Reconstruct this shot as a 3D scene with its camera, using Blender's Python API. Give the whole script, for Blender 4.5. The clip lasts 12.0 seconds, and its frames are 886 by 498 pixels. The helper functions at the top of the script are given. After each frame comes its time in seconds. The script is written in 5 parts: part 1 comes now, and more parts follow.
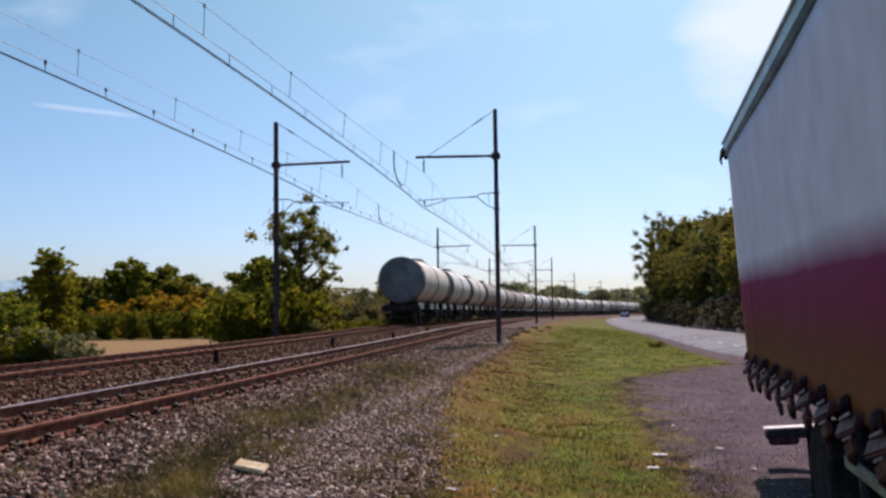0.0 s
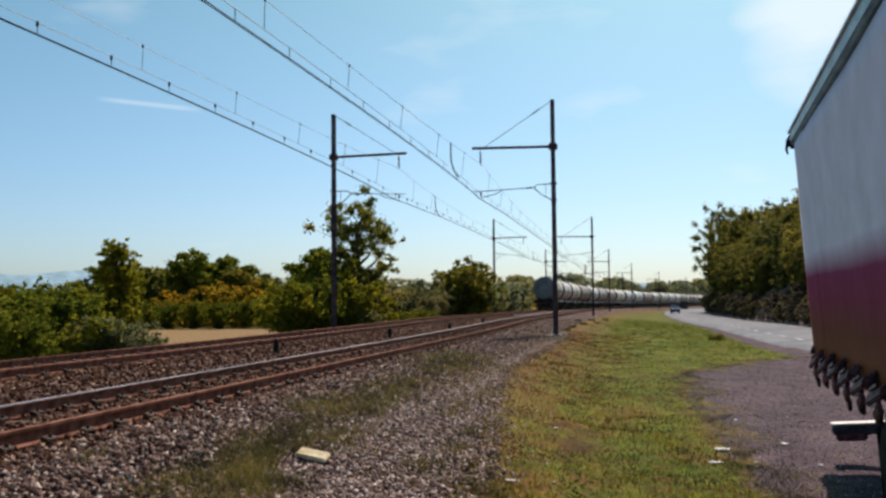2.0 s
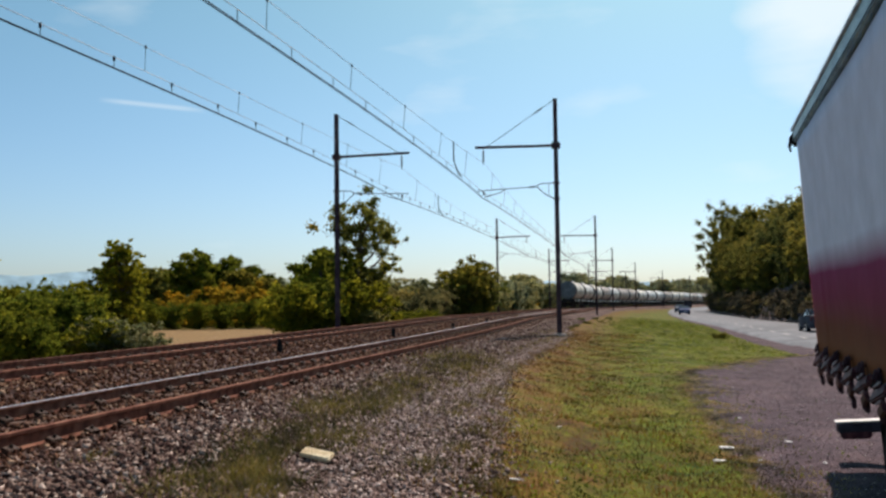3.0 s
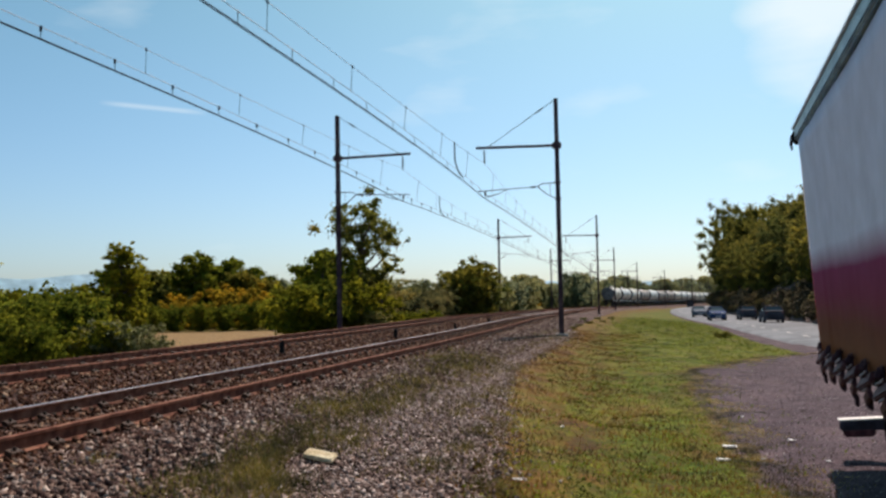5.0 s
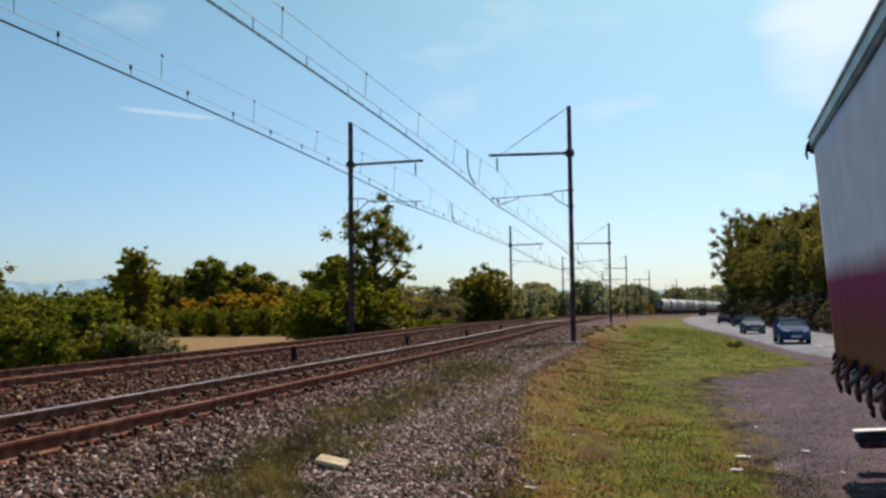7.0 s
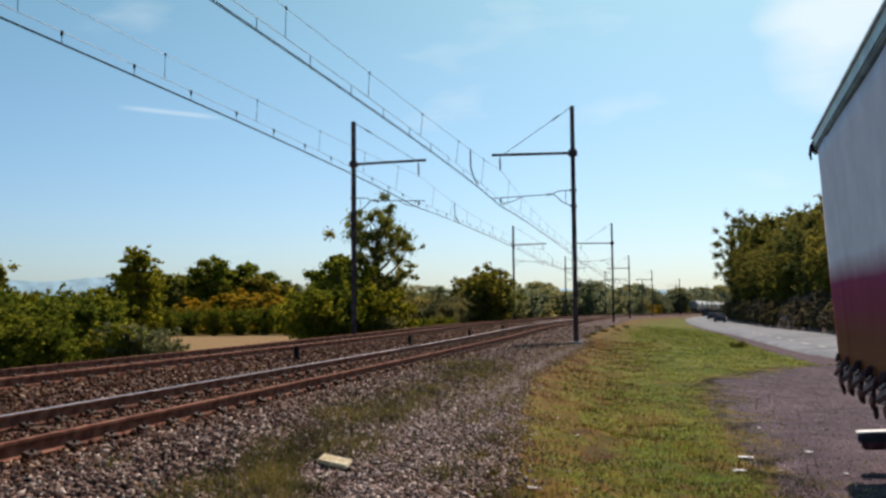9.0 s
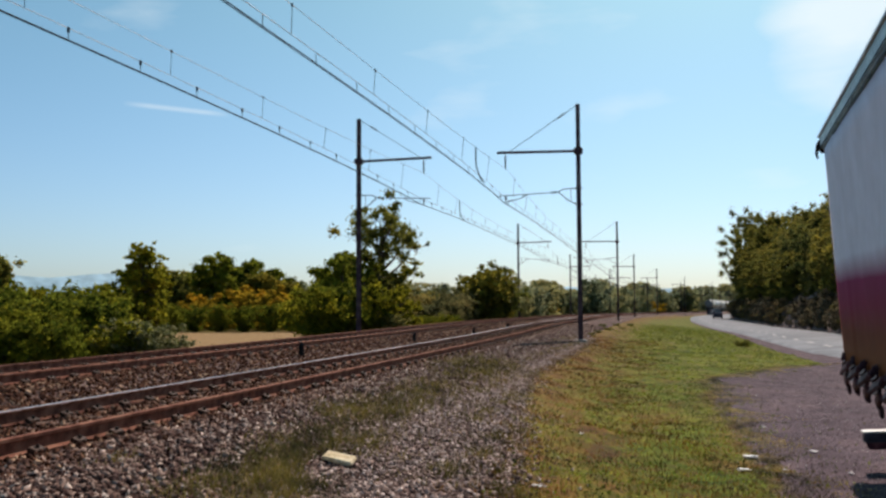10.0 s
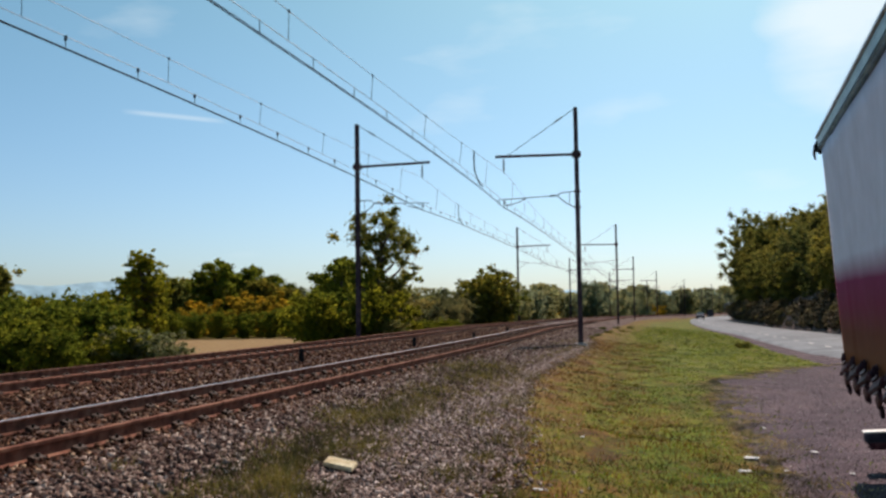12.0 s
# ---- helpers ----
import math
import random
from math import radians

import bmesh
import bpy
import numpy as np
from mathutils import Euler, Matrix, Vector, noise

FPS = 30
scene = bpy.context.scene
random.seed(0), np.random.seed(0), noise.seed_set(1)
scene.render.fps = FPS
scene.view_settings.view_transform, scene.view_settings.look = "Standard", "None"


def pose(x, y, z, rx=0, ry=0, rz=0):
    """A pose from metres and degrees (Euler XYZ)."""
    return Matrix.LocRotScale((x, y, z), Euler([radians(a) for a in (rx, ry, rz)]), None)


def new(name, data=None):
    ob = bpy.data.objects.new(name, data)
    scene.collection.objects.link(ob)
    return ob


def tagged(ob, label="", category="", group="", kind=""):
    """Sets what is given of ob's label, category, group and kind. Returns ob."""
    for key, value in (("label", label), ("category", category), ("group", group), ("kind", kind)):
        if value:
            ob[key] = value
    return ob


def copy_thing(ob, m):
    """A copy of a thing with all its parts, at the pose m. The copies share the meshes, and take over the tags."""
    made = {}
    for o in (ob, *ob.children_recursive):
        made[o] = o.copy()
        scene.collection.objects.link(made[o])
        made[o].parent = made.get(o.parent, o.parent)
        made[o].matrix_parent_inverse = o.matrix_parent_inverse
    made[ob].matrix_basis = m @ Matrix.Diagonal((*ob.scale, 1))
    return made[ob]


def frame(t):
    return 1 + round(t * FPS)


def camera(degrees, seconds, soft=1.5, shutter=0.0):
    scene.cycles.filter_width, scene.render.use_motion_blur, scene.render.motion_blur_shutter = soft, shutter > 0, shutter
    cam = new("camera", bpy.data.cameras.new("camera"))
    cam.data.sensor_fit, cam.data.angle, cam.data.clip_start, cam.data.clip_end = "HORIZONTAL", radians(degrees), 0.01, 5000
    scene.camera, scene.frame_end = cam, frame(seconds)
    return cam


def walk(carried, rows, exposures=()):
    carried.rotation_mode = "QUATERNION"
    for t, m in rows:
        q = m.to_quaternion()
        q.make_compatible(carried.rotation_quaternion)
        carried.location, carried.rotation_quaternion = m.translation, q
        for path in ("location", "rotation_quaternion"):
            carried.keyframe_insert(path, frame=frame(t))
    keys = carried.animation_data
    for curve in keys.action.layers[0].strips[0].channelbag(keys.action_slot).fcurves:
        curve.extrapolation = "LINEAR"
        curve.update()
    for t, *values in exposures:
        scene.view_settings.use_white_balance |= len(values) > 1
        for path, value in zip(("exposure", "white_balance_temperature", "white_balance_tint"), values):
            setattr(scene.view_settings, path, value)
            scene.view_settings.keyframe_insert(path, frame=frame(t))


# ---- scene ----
cam = camera(52.3, 12.0, 2.65)
# seconds, sideways drift and height of the held camera, yaw, pitch, roll
CAMERA_ROWS = (
    (0.0, 0.066, 1.601, -0.57, 3.66, 0.79), (0.5, 0.060, 1.605, -1.16, 3.43, 0.15), (1.0, 0.048, 1.607, 0.23, 2.89, -0.01),
    (1.5, 0.019, 1.608, 2.45, 2.99, 0.34), (2.0, 0.024, 1.601, 2.95, 3.15, 0.54), (2.5, 0.022, 1.602, 3.06, 3.28, 0.76),
    (3.0, 0.027, 1.599, 3.17, 3.12, 0.77), (5.0, 0.025, 1.594, 3.29, 3.17, 1.12), (5.5, 0.014, 1.596, 3.48, 3.34, 0.88),
    (6.0, 0.006, 1.601, 3.70, 3.30, 0.66), (6.5, 0.010, 1.599, 3.68, 3.56, 0.63), (7.0, 0.007, 1.595, 4.01, 3.62, 0.66),
    (9.0, 0.003, 1.600, 4.17, 3.59, 0.52), (9.5, -0.001, 1.601, 4.28, 3.68, 0.42), (10.0, -0.002, 1.599, 4.46, 3.44, 0.27),
    (10.5, 0.001, 1.601, 4.08, 3.30, 0.41), (11.0, 0.004, 1.597, 4.18, 3.53, 0.63), (11.5, 0.004, 1.596, 4.34, 3.68, 0.57),
    (12.0, 0.003, 1.597, 4.45, 3.73, 0.84))
walk(cam, [(t, pose(x, 0, z, 90 + p, r, w)) for t, x, z, w, p, r in CAMERA_ROWS],
     exposures=[(0.0, 0.0, 6300, 34), (0.8, 0.0, 6400, 28), (1.6, 0.0, 6500, 22), (12.0, 0.0, 6500, 22)])

# ---- light ----
SUN_AZ, SUN_EL = 16.0, 43.0          # degrees clockwise from +y, and above the horizon
world = bpy.data.worlds.new("sky")
scene.world = world
world.use_nodes = True
wn, wl = world.node_tree.nodes, world.node_tree.links
sky = wn.new("ShaderNodeTexSky")
sky.sky_type, sky.sun_disc = "NISHITA", False
sky.sun_elevation, sky.sun_rotation = radians(SUN_EL), radians(SUN_AZ)
sky.air_density, sky.dust_density, sky.ozone_density = 1.0, 0.9, 1.0
haze = wn.new("ShaderNodeMix")             # thin haze and a few wisps of white cloud
haze.data_type = "RGBA"
tint = wn.new("ShaderNodeMix")
tint.data_type, tint.blend_type = "RGBA", "MULTIPLY"
tint.inputs[0].default_value = 1.0
climb = wn.new("ShaderNodeSeparateXYZ")
wl.new(wn.new("ShaderNodeTexCoord").outputs["Generated"], climb.inputs[0])
tone = wn.new("ShaderNodeValToRGB")          # cooler and dimmer towards the hazy horizon
tone.color_ramp.elements[0].position, tone.color_ramp.elements[0].color = 0.0, (0.70, 0.93, 1.19, 1)
tone.color_ramp.elements[1].position, tone.color_ramp.elements[1].color = 0.42, (0.67, 1.13, 0.93, 1)
wl.new(climb.outputs[2], tone.inputs[0])
wl.new(tone.outputs[0], tint.inputs[7])
wl.new(sky.outputs[0], tint.inputs[6])
way = wn.new("ShaderNodeTexCoord").outputs["Generated"]
wisp = wn.new("ShaderNodeTexNoise")
wisp.inputs["Scale"].default_value, wisp.inputs["Detail"].default_value = 5.0, 7.0
stretch = wn.new("ShaderNodeMapping")
stretch.inputs["Scale"].default_value = (1.0, 1.0, 3.2)
wl.new(way, stretch.inputs[0])
wl.new(stretch.outputs[0], wisp.inputs["Vector"])
near = wn.new("ShaderNodeVectorMath")
near.operation = "DOT_PRODUCT"
near.inputs[1].default_value = (0.3278, 0.9026, 0.2790)
wl.new(way, near.inputs[0])
spread = wn.new("ShaderNodeMapRange")
spread.inputs[1].default_value, spread.inputs[2].default_value = 0.9955, 0.9998
spread.inputs[3].default_value, spread.inputs[4].default_value = 0.0, 0.62
wl.new(near.outputs["Value"], spread.inputs[0])
both = wn.new("ShaderNodeMath")
wl.new(wisp.outputs[0], both.inputs[0])
wl.new(spread.outputs[0], both.inputs[1])
cover = wn.new("ShaderNodeMapRange")
cover.inputs[1].default_value, cover.inputs[2].default_value, cover.inputs[4].default_value = 0.60, 1.02, 0.7
wl.new(both.outputs[0], cover.inputs[0])
trail_off, trail_on = wn.new("ShaderNodeVectorMath"), wn.new("ShaderNodeVectorMath")   # one faint vapour trail
trail_off.operation = trail_on.operation = "DOT_PRODUCT"
trail_off.inputs[1].default_value, trail_on.inputs[1].default_value = (-0.1270, 0.1705, -0.9771), (-0.3504, 0.9139, 0.2050)
wl.new(way, trail_off.inputs[0])
wl.new(way, trail_on.inputs[0])
side = wn.new("ShaderNodeMath")
side.operation = "ABSOLUTE"
wl.new(trail_off.outputs["Value"], side.inputs[0])
thin, ends = wn.new("ShaderNodeMapRange"), wn.new("ShaderNodeMapRange")
thin.inputs[1].default_value, thin.inputs[2].default_value, thin.inputs[3].default_value, thin.inputs[4].default_value = 0.0005, 0.0035, 0.30, 0.0
ends.inputs[1].default_value, ends.inputs[2].default_value = 0.9985, 0.9996
wl.new(side.outputs[0], thin.inputs[0])
wl.new(trail_on.outputs["Value"], ends.inputs[0])
trail = wn.new("ShaderNodeMath")
trail.operation = "MULTIPLY"
wl.new(thin.outputs[0], trail.inputs[0])
wl.new(ends.outputs[0], trail.inputs[1])
total = wn.new("ShaderNodeMath")
total.use_clamp = True
wl.new(trail.outputs[0], total.inputs[0])
wl.new(cover.outputs[0], total.inputs[1])
wl.new(total.outputs[0], haze.inputs[0])
wl.new(tint.outputs[2], haze.inputs[6])
haze.inputs[7].default_value = (9.6, 11.0, 10.4, 1)
wl.new(haze.outputs[2], wn["Background"].inputs[0])
wn["Background"].inputs[1].default_value = 0.094
sun = new("sun", bpy.data.lights.new("sun", "SUN"))
sun.data.energy, sun.data.angle, sun.data.color = 5.0, radians(0.6), (1.0, 0.88, 0.72)
_az, _el = radians(SUN_AZ), radians(SUN_EL)
_to_sun = Vector((math.sin(_az) * math.cos(_el), math.cos(_az) * math.cos(_el), math.sin(_el)))
sun.matrix_basis = Matrix.Translation((20, 20, 60)) @ _to_sun.to_track_quat("Z", "Y").to_matrix().to_4x4()


# ---- materials ----
def material(name, rough=0.7, metal=0.0):
    m = bpy.data.materials.new(name)
    m.use_nodes = True
    b = m.node_tree.nodes["Principled BSDF"]
    b.inputs["Roughness"].default_value, b.inputs["Metallic"].default_value = rough, metal
    b.inputs["Specular IOR Level"].default_value = 0.5 if rough < 0.5 else (0.25 if rough < 0.8 else 0.06)
    return m, m.node_tree.nodes, m.node_tree.links, b


def noise_tex(n, l, scale, detail=4.0, coords=None, rough=0.55):
    t = n.new("ShaderNodeTexNoise")
    t.inputs["Scale"].default_value, t.inputs["Detail"].default_value, t.inputs["Roughness"].default_value = scale, detail, rough
    if coords is None:
        coords = n.new("ShaderNodeTexCoord").outputs["Object"]
    l.new(coords, t.inputs["Vector"])
    return t


def ramp(n, l, fac, stops):
    r = n.new("ShaderNodeValToRGB")
    e = r.color_ramp.elements
    while len(e) < len(stops):
        e.new(0.5)
    for el, (p, c) in zip(e, stops):
        el.position, el.color = p, (*c, 1)
    l.new(fac, r.inputs[0])
    return r.outputs[0]


def mixed(n, l, fac, a, b, blend="MIX"):
    m = n.new("ShaderNodeMix")
    m.data_type, m.blend_type = "RGBA", blend
    for sock, v in ((m.inputs[0], fac), (m.inputs[6], a), (m.inputs[7], b)):
        if isinstance(v, (int, float)):
            sock.default_value = v
        elif isinstance(v, tuple):
            sock.default_value = (*v, 1)
        else:
            l.new(v, sock)
    return m.outputs[2]


def bumped(n, l, b, height, strength=0.4, dist=0.02):
    u = n.new("ShaderNodeBump")
    u.inputs["Strength"].default_value, u.inputs["Distance"].default_value = strength, dist
    l.new(height, u.inputs["Height"])
    l.new(u.outputs[0], b.inputs["Normal"])


def worn(name, low, mid, high, scale=3.0, rough=0.7, metal=0.0, fine=40.0, bump=0.25, dist=0.01):
    """A surface of one colour family with stains at a large scale and grain at a fine one."""
    m, n, l, b = material(name, rough, metal)
    big = noise_tex(n, l, scale)
    grain = noise_tex(n, l, fine, 3)
    base = ramp(n, l, big.outputs[0], [(0.38, low), (0.5, mid), (0.62, high)])
    speck = ramp(n, l, grain.outputs[0], [(0.38, (0.6, 0.6, 0.6)), (0.62, (1.3, 1.3, 1.3))])
    l.new(mixed(n, l, 0.6, base, speck, "MULTIPLY"), b.inputs["Base Color"])
    rr = n.new("ShaderNodeMapRange")
    rr.inputs[3].default_value, rr.inputs[4].default_value = max(rough - 0.12, 0.05), min(rough + 0.12, 1)
    l.new(big.outputs[0], rr.inputs[0])
    l.new(rr.outputs[0], b.inputs["Roughness"])
    bumped(n, l, b, grain.outputs[0], bump, dist)
    return m


def varied(name, stops, rough=0.85, fine=60.0, bump=0.3, island=False, trans=0.0):
    """Pieces that differ one from another in colour."""
    m, n, l, b = material(name, rough)
    if island:
        rnd = n.new("ShaderNodeNewGeometry").outputs["Random Per Island"]
    else:
        rnd = n.new("ShaderNodeObjectInfo").outputs["Random"]
    base = ramp(n, l, rnd, stops)
    grain = noise_tex(n, l, fine, 3)
    speck = ramp(n, l, grain.outputs[0], [(0.3, (0.7, 0.7, 0.7)), (0.7, (1.2, 1.2, 1.2))])
    col = mixed(n, l, 0.6, base, speck, "MULTIPLY")
    if trans:
        patch = noise_tex(n, l, 1.7, 5, None, 0.7)
        col = mixed(n, l, 1.0, col, ramp(n, l, patch.outputs[0], [(0.41, (0.30, 0.33, 0.5)), (0.49, (0.88, 0.9, 0.95)), (0.58, (1.6, 1.5, 1.2))]), "MULTIPLY")
    l.new(col, b.inputs["Base Color"])
    if bump:
        bumped(n, l, b, grain.outputs[0], bump, 0.01)
    if trans:
        out = n["Material Output"]
        t = n.new("ShaderNodeBsdfTranslucent")
        l.new(col, t.inputs[0])
        s = n.new("ShaderNodeMixShader")
        s.inputs[0].default_value = trans
        l.new(b.outputs[0], s.inputs[1])
        l.new(t.outputs[0], s.inputs[2])
        l.new(s.outputs[0], out.inputs[0])
    return m


def leaf_mat(name, dark, mid, light, odd=None):
    """Leaves: colour by clump (object-space noise) and by leaf, letting some light through."""
    m, n, l, b = material(name, 0.85)
    rnd = n.new("ShaderNodeNewGeometry").outputs["Random Per Island"]
    base = ramp(n, l, rnd, [(0.0, dark), (0.5, mid), (1.0, light)])
    clump = noise_tex(n, l, 0.55, 3)
    tone = ramp(n, l, clump.outputs[0], [(0.36, (0.55, 0.6, 0.6)), (0.64, (1.3, 1.22, 1.0))])
    col = mixed(n, l, 1.0, base, tone, "MULTIPLY")
    own = ramp(n, l, n.new("ShaderNodeObjectInfo").outputs["Random"], [(0.0, (0.72, 0.82, 0.9)), (0.5, (1.0, 1.0, 1.0)), (1.0, (1.3, 1.16, 0.85))])
    col = mixed(n, l, 1.0, col, own, "MULTIPLY")
    if odd:
        patch = noise_tex(n, l, 0.28, 2)
        w = ramp(n, l, patch.outputs[0], [(0.52, (0, 0, 0)), (0.66, (0.85, 0.85, 0.85))])
        col = mixed(n, l, w, col, odd)
    l.new(col, b.inputs["Base Color"])
    t = n.new("ShaderNodeBsdfTranslucent")
    l.new(col, t.inputs[0])
    s = n.new("ShaderNodeMixShader")
    s.inputs[0].default_value = 0.64
    l.new(b.outputs[0], s.inputs[1])
    l.new(t.outputs[0], s.inputs[2])
    l.new(s.outputs[0], n["Material Output"].inputs[0])
    return m


def ground_mat():
    """Verge, field, dry grass and gravel, blended by the masks stored on the sheet."""
    m, n, l, b = material("ground_soil_and_grass", 0.95)
    pos = n.new("ShaderNodeTexCoord").outputs["Object"]
    mask = n.new("ShaderNodeVertexColor")
    mask.layer_name = "cover"
    sep = n.new("ShaderNodeSeparateColor")
    l.new(mask.outputs[0], sep.inputs[0])
    edge = noise_tex(n, l, 1.3, 6, pos, 0.7)
    fine = noise_tex(n, l, 14, 5, pos, 0.7)
    big = noise_tex(n, l, 0.35, 4, pos)
    grass = ramp(n, l, big.outputs[0], [(0.38, (0.085, 0.125, 0.013)), (0.5, (0.125, 0.16, 0.019)), (0.62, (0.17, 0.17, 0.028))])
    grass = mixed(n, l, 0.8, grass, ramp(n, l, fine.outputs[0], [(0.4, (0.4, 0.45, 0.35)), (0.6, (1.4, 1.35, 1.2))]), "MULTIPLY")
    mottle = noise_tex(n, l, 3.2, 6, pos, 0.75)
    grass = mixed(n, l, 0.85, grass, ramp(n, l, mottle.outputs[0], [(0.41, (0.36, 0.42, 0.34)), (0.5, (0.9, 0.92, 0.85)), (0.59, (1.4, 1.25, 1.1))]), "MULTIPLY")
    bare = noise_tex(n, l, 1.9, 5, pos, 0.7)
    grass = mixed(n, l, ramp(n, l, bare.outputs[0], [(0.54, (0, 0, 0)), (0.62, (0.75, 0.75, 0.75))]), grass, (0.13, 0.08, 0.03))
    dry = ramp(n, l, edge.outputs[0], [(0.40, (0.085, 0.04, 0.022)), (0.48, (0.175, 0.08, 0.023)), (0.54, (0.19, 0.115, 0.026)), (0.62, (0.13, 0.125, 0.022))])
    dry = mixed(n, l, 0.7, dry, ramp(n, l, fine.outputs[0], [(0.4, (0.4, 0.4, 0.4)), (0.6, (1.4, 1.4, 1.4))]), "MULTIPLY")
    grit = noise_tex(n, l, 38, 4, pos, 0.8)
    gravel = ramp(n, l, grit.outputs[0], [(0.38, (0.03, 0.021, 0.028)), (0.5, (0.082, 0.058, 0.072)), (0.64, (0.22, 0.175, 0.20))])
    gravel = mixed(n, l, 0.6, gravel, ramp(n, l, edge.outputs[0], [(0.4, (0.55, 0.5, 0.52)), (0.5, (1.0, 0.96, 0.95)), (0.6, (1.6, 1.48, 1.3))]), "MULTIPLY")
    field = ramp(n, l, fine.outputs[0], [(0.4, (0.20, 0.12, 0.055)), (0.6, (0.34, 0.23, 0.11))])

    def soft(sock):
        a = n.new("ShaderNodeMath")
        a.operation = "MULTIPLY_ADD"
        l.new(edge.outputs[0], a.inputs[0])
        a.inputs[1].default_value = 0.9
        l.new(sock, a.inputs[2])
        return ramp(n, l, a.outputs[0], [(0.82, (0, 0, 0)), (1.04, (1, 1, 1))])
    streak = noise_tex(n, l, 0.9, 8, pos, 0.72)
    part_dry = n.new("ShaderNodeMath")
    part_dry.operation = "MULTIPLY_ADD"
    l.new(streak.outputs[0], part_dry.inputs[0])
    part_dry.inputs[1].default_value = 2.4
    l.new(sep.outputs[0], part_dry.inputs[2])
    share = n.new("ShaderNodeMapRange")
    share.inputs[1].default_value, share.inputs[2].default_value, share.inputs[4].default_value = 1.22, 1.80, 0.95
    l.new(part_dry.outputs[0], share.inputs[0])
    col = mixed(n, l, share.outputs[0], grass, dry)
    col = mixed(n, l, soft(sep.outputs[1]), col, gravel)
    col = mixed(n, l, soft(sep.outputs[2]), col, field)
    l.new(col, b.inputs["Base Color"])
    bumped(n, l, b, fine.outputs[0], 0.35, 0.02)
    return m


def road_mat():
    m, n, l, b = material("asphalt_road", 0.85)
    pos = n.new("ShaderNodeTexCoord").outputs["Object"]
    grit = noise_tex(n, l, 90, 3, pos)
    patch = noise_tex(n, l, 0.5, 5, pos)
    base = ramp(n, l, patch.outputs[0], [(0.4, (0.17, 0.183, 0.205)), (0.6, (0.25, 0.265, 0.29))])
    l.new(mixed(n, l, 0.5, base, ramp(n, l, grit.outputs[0], [(0.3, (0.6, 0.6, 0.6)), (0.7, (1.3, 1.3, 1.3))]), "MULTIPLY"), b.inputs["Base Color"])
    bumped(n, l, b, grit.outputs[0], 0.3, 0.004)
    return m


def rail_mat():
    """Rusty web and foot, a polished running band on the head."""
    m, n, l, b = material("rusty_rail_steel", 0.95, 0.0)
    b.inputs["Specular IOR Level"].default_value = 0.12
    pos = n.new("ShaderNodeTexCoord").outputs["Object"]
    rust = noise_tex(n, l, 6, 5, pos)
    base = ramp(n, l, rust.outputs[0], [(0.38, (0.14, 0.054, 0.037)), (0.5, (0.235, 0.094, 0.062)), (0.62, (0.30, 0.14, 0.092))])
    l.new(base, b.inputs["Base Color"])
    bumped(n, l, b, rust.outputs[0], 0.3, 0.003)
    return m


def curtain_mat():
    """Printed tarpaulin: pale top, a dark plum band and an ochre lower part, with soft print edges."""
    m, n, l, b = material("printed_tarpaulin", 0.85)
    tc = n.new("ShaderNodeTexCoord").outputs["Object"]
    xyz = n.new("ShaderNodeSeparateXYZ")
    l.new(tc, xyz.inputs[0])
    wob = noise_tex(n, l, 0.7, 2, tc)
    h = n.new("ShaderNodeMath")
    h.operation = "MULTIPLY_ADD"
    l.new(wob.outputs[0], h.inputs[0])
    h.inputs[1].default_value = 0.12
    l.new(xyz.outputs[2], h.inputs[2])
    rr = n.new("ShaderNodeMapRange")
    rr.inputs[1].default_value, rr.inputs[2].default_value = 1.2, 4.1
    l.new(h.outputs[0], rr.inputs[0])
    base = ramp(n, l, rr.outputs[0], [(0.0, (0.27, 0.115, 0.045)), (0.17, (0.24, 0.075, 0.05)), (0.27, (0.31, 0.052, 0.10)), (0.36, (0.33, 0.055, 0.135)),
                                      (0.455, (0.86, 0.82, 0.96)), (1.0, (0.84, 0.83, 0.99))])
    dirt = noise_tex(n, l, 2.2, 5, tc)
    l.new(mixed(n, l, 0.4, base, ramp(n, l, dirt.outputs[0], [(0.3, (0.7, 0.68, 0.68)), (0.7, (1.08, 1.08, 1.08))]), "MULTIPLY"), b.inputs["Base Color"])
    cloth = noise_tex(n, l, 3.0, 3, tc)
    bumped(n, l, b, cloth.outputs[0], 0.35, 0.03)
    return m


def glass_mat():
    m, n, l, b = material("car_glass_sky_toned", 0.04)
    # bluish base stands in for the sky reflected in the panes
    b.inputs["Base Color"].default_value = (0.09, 0.125, 0.15, 1)
    b.inputs["Specular IOR Level"].default_value = 0.35
    return m


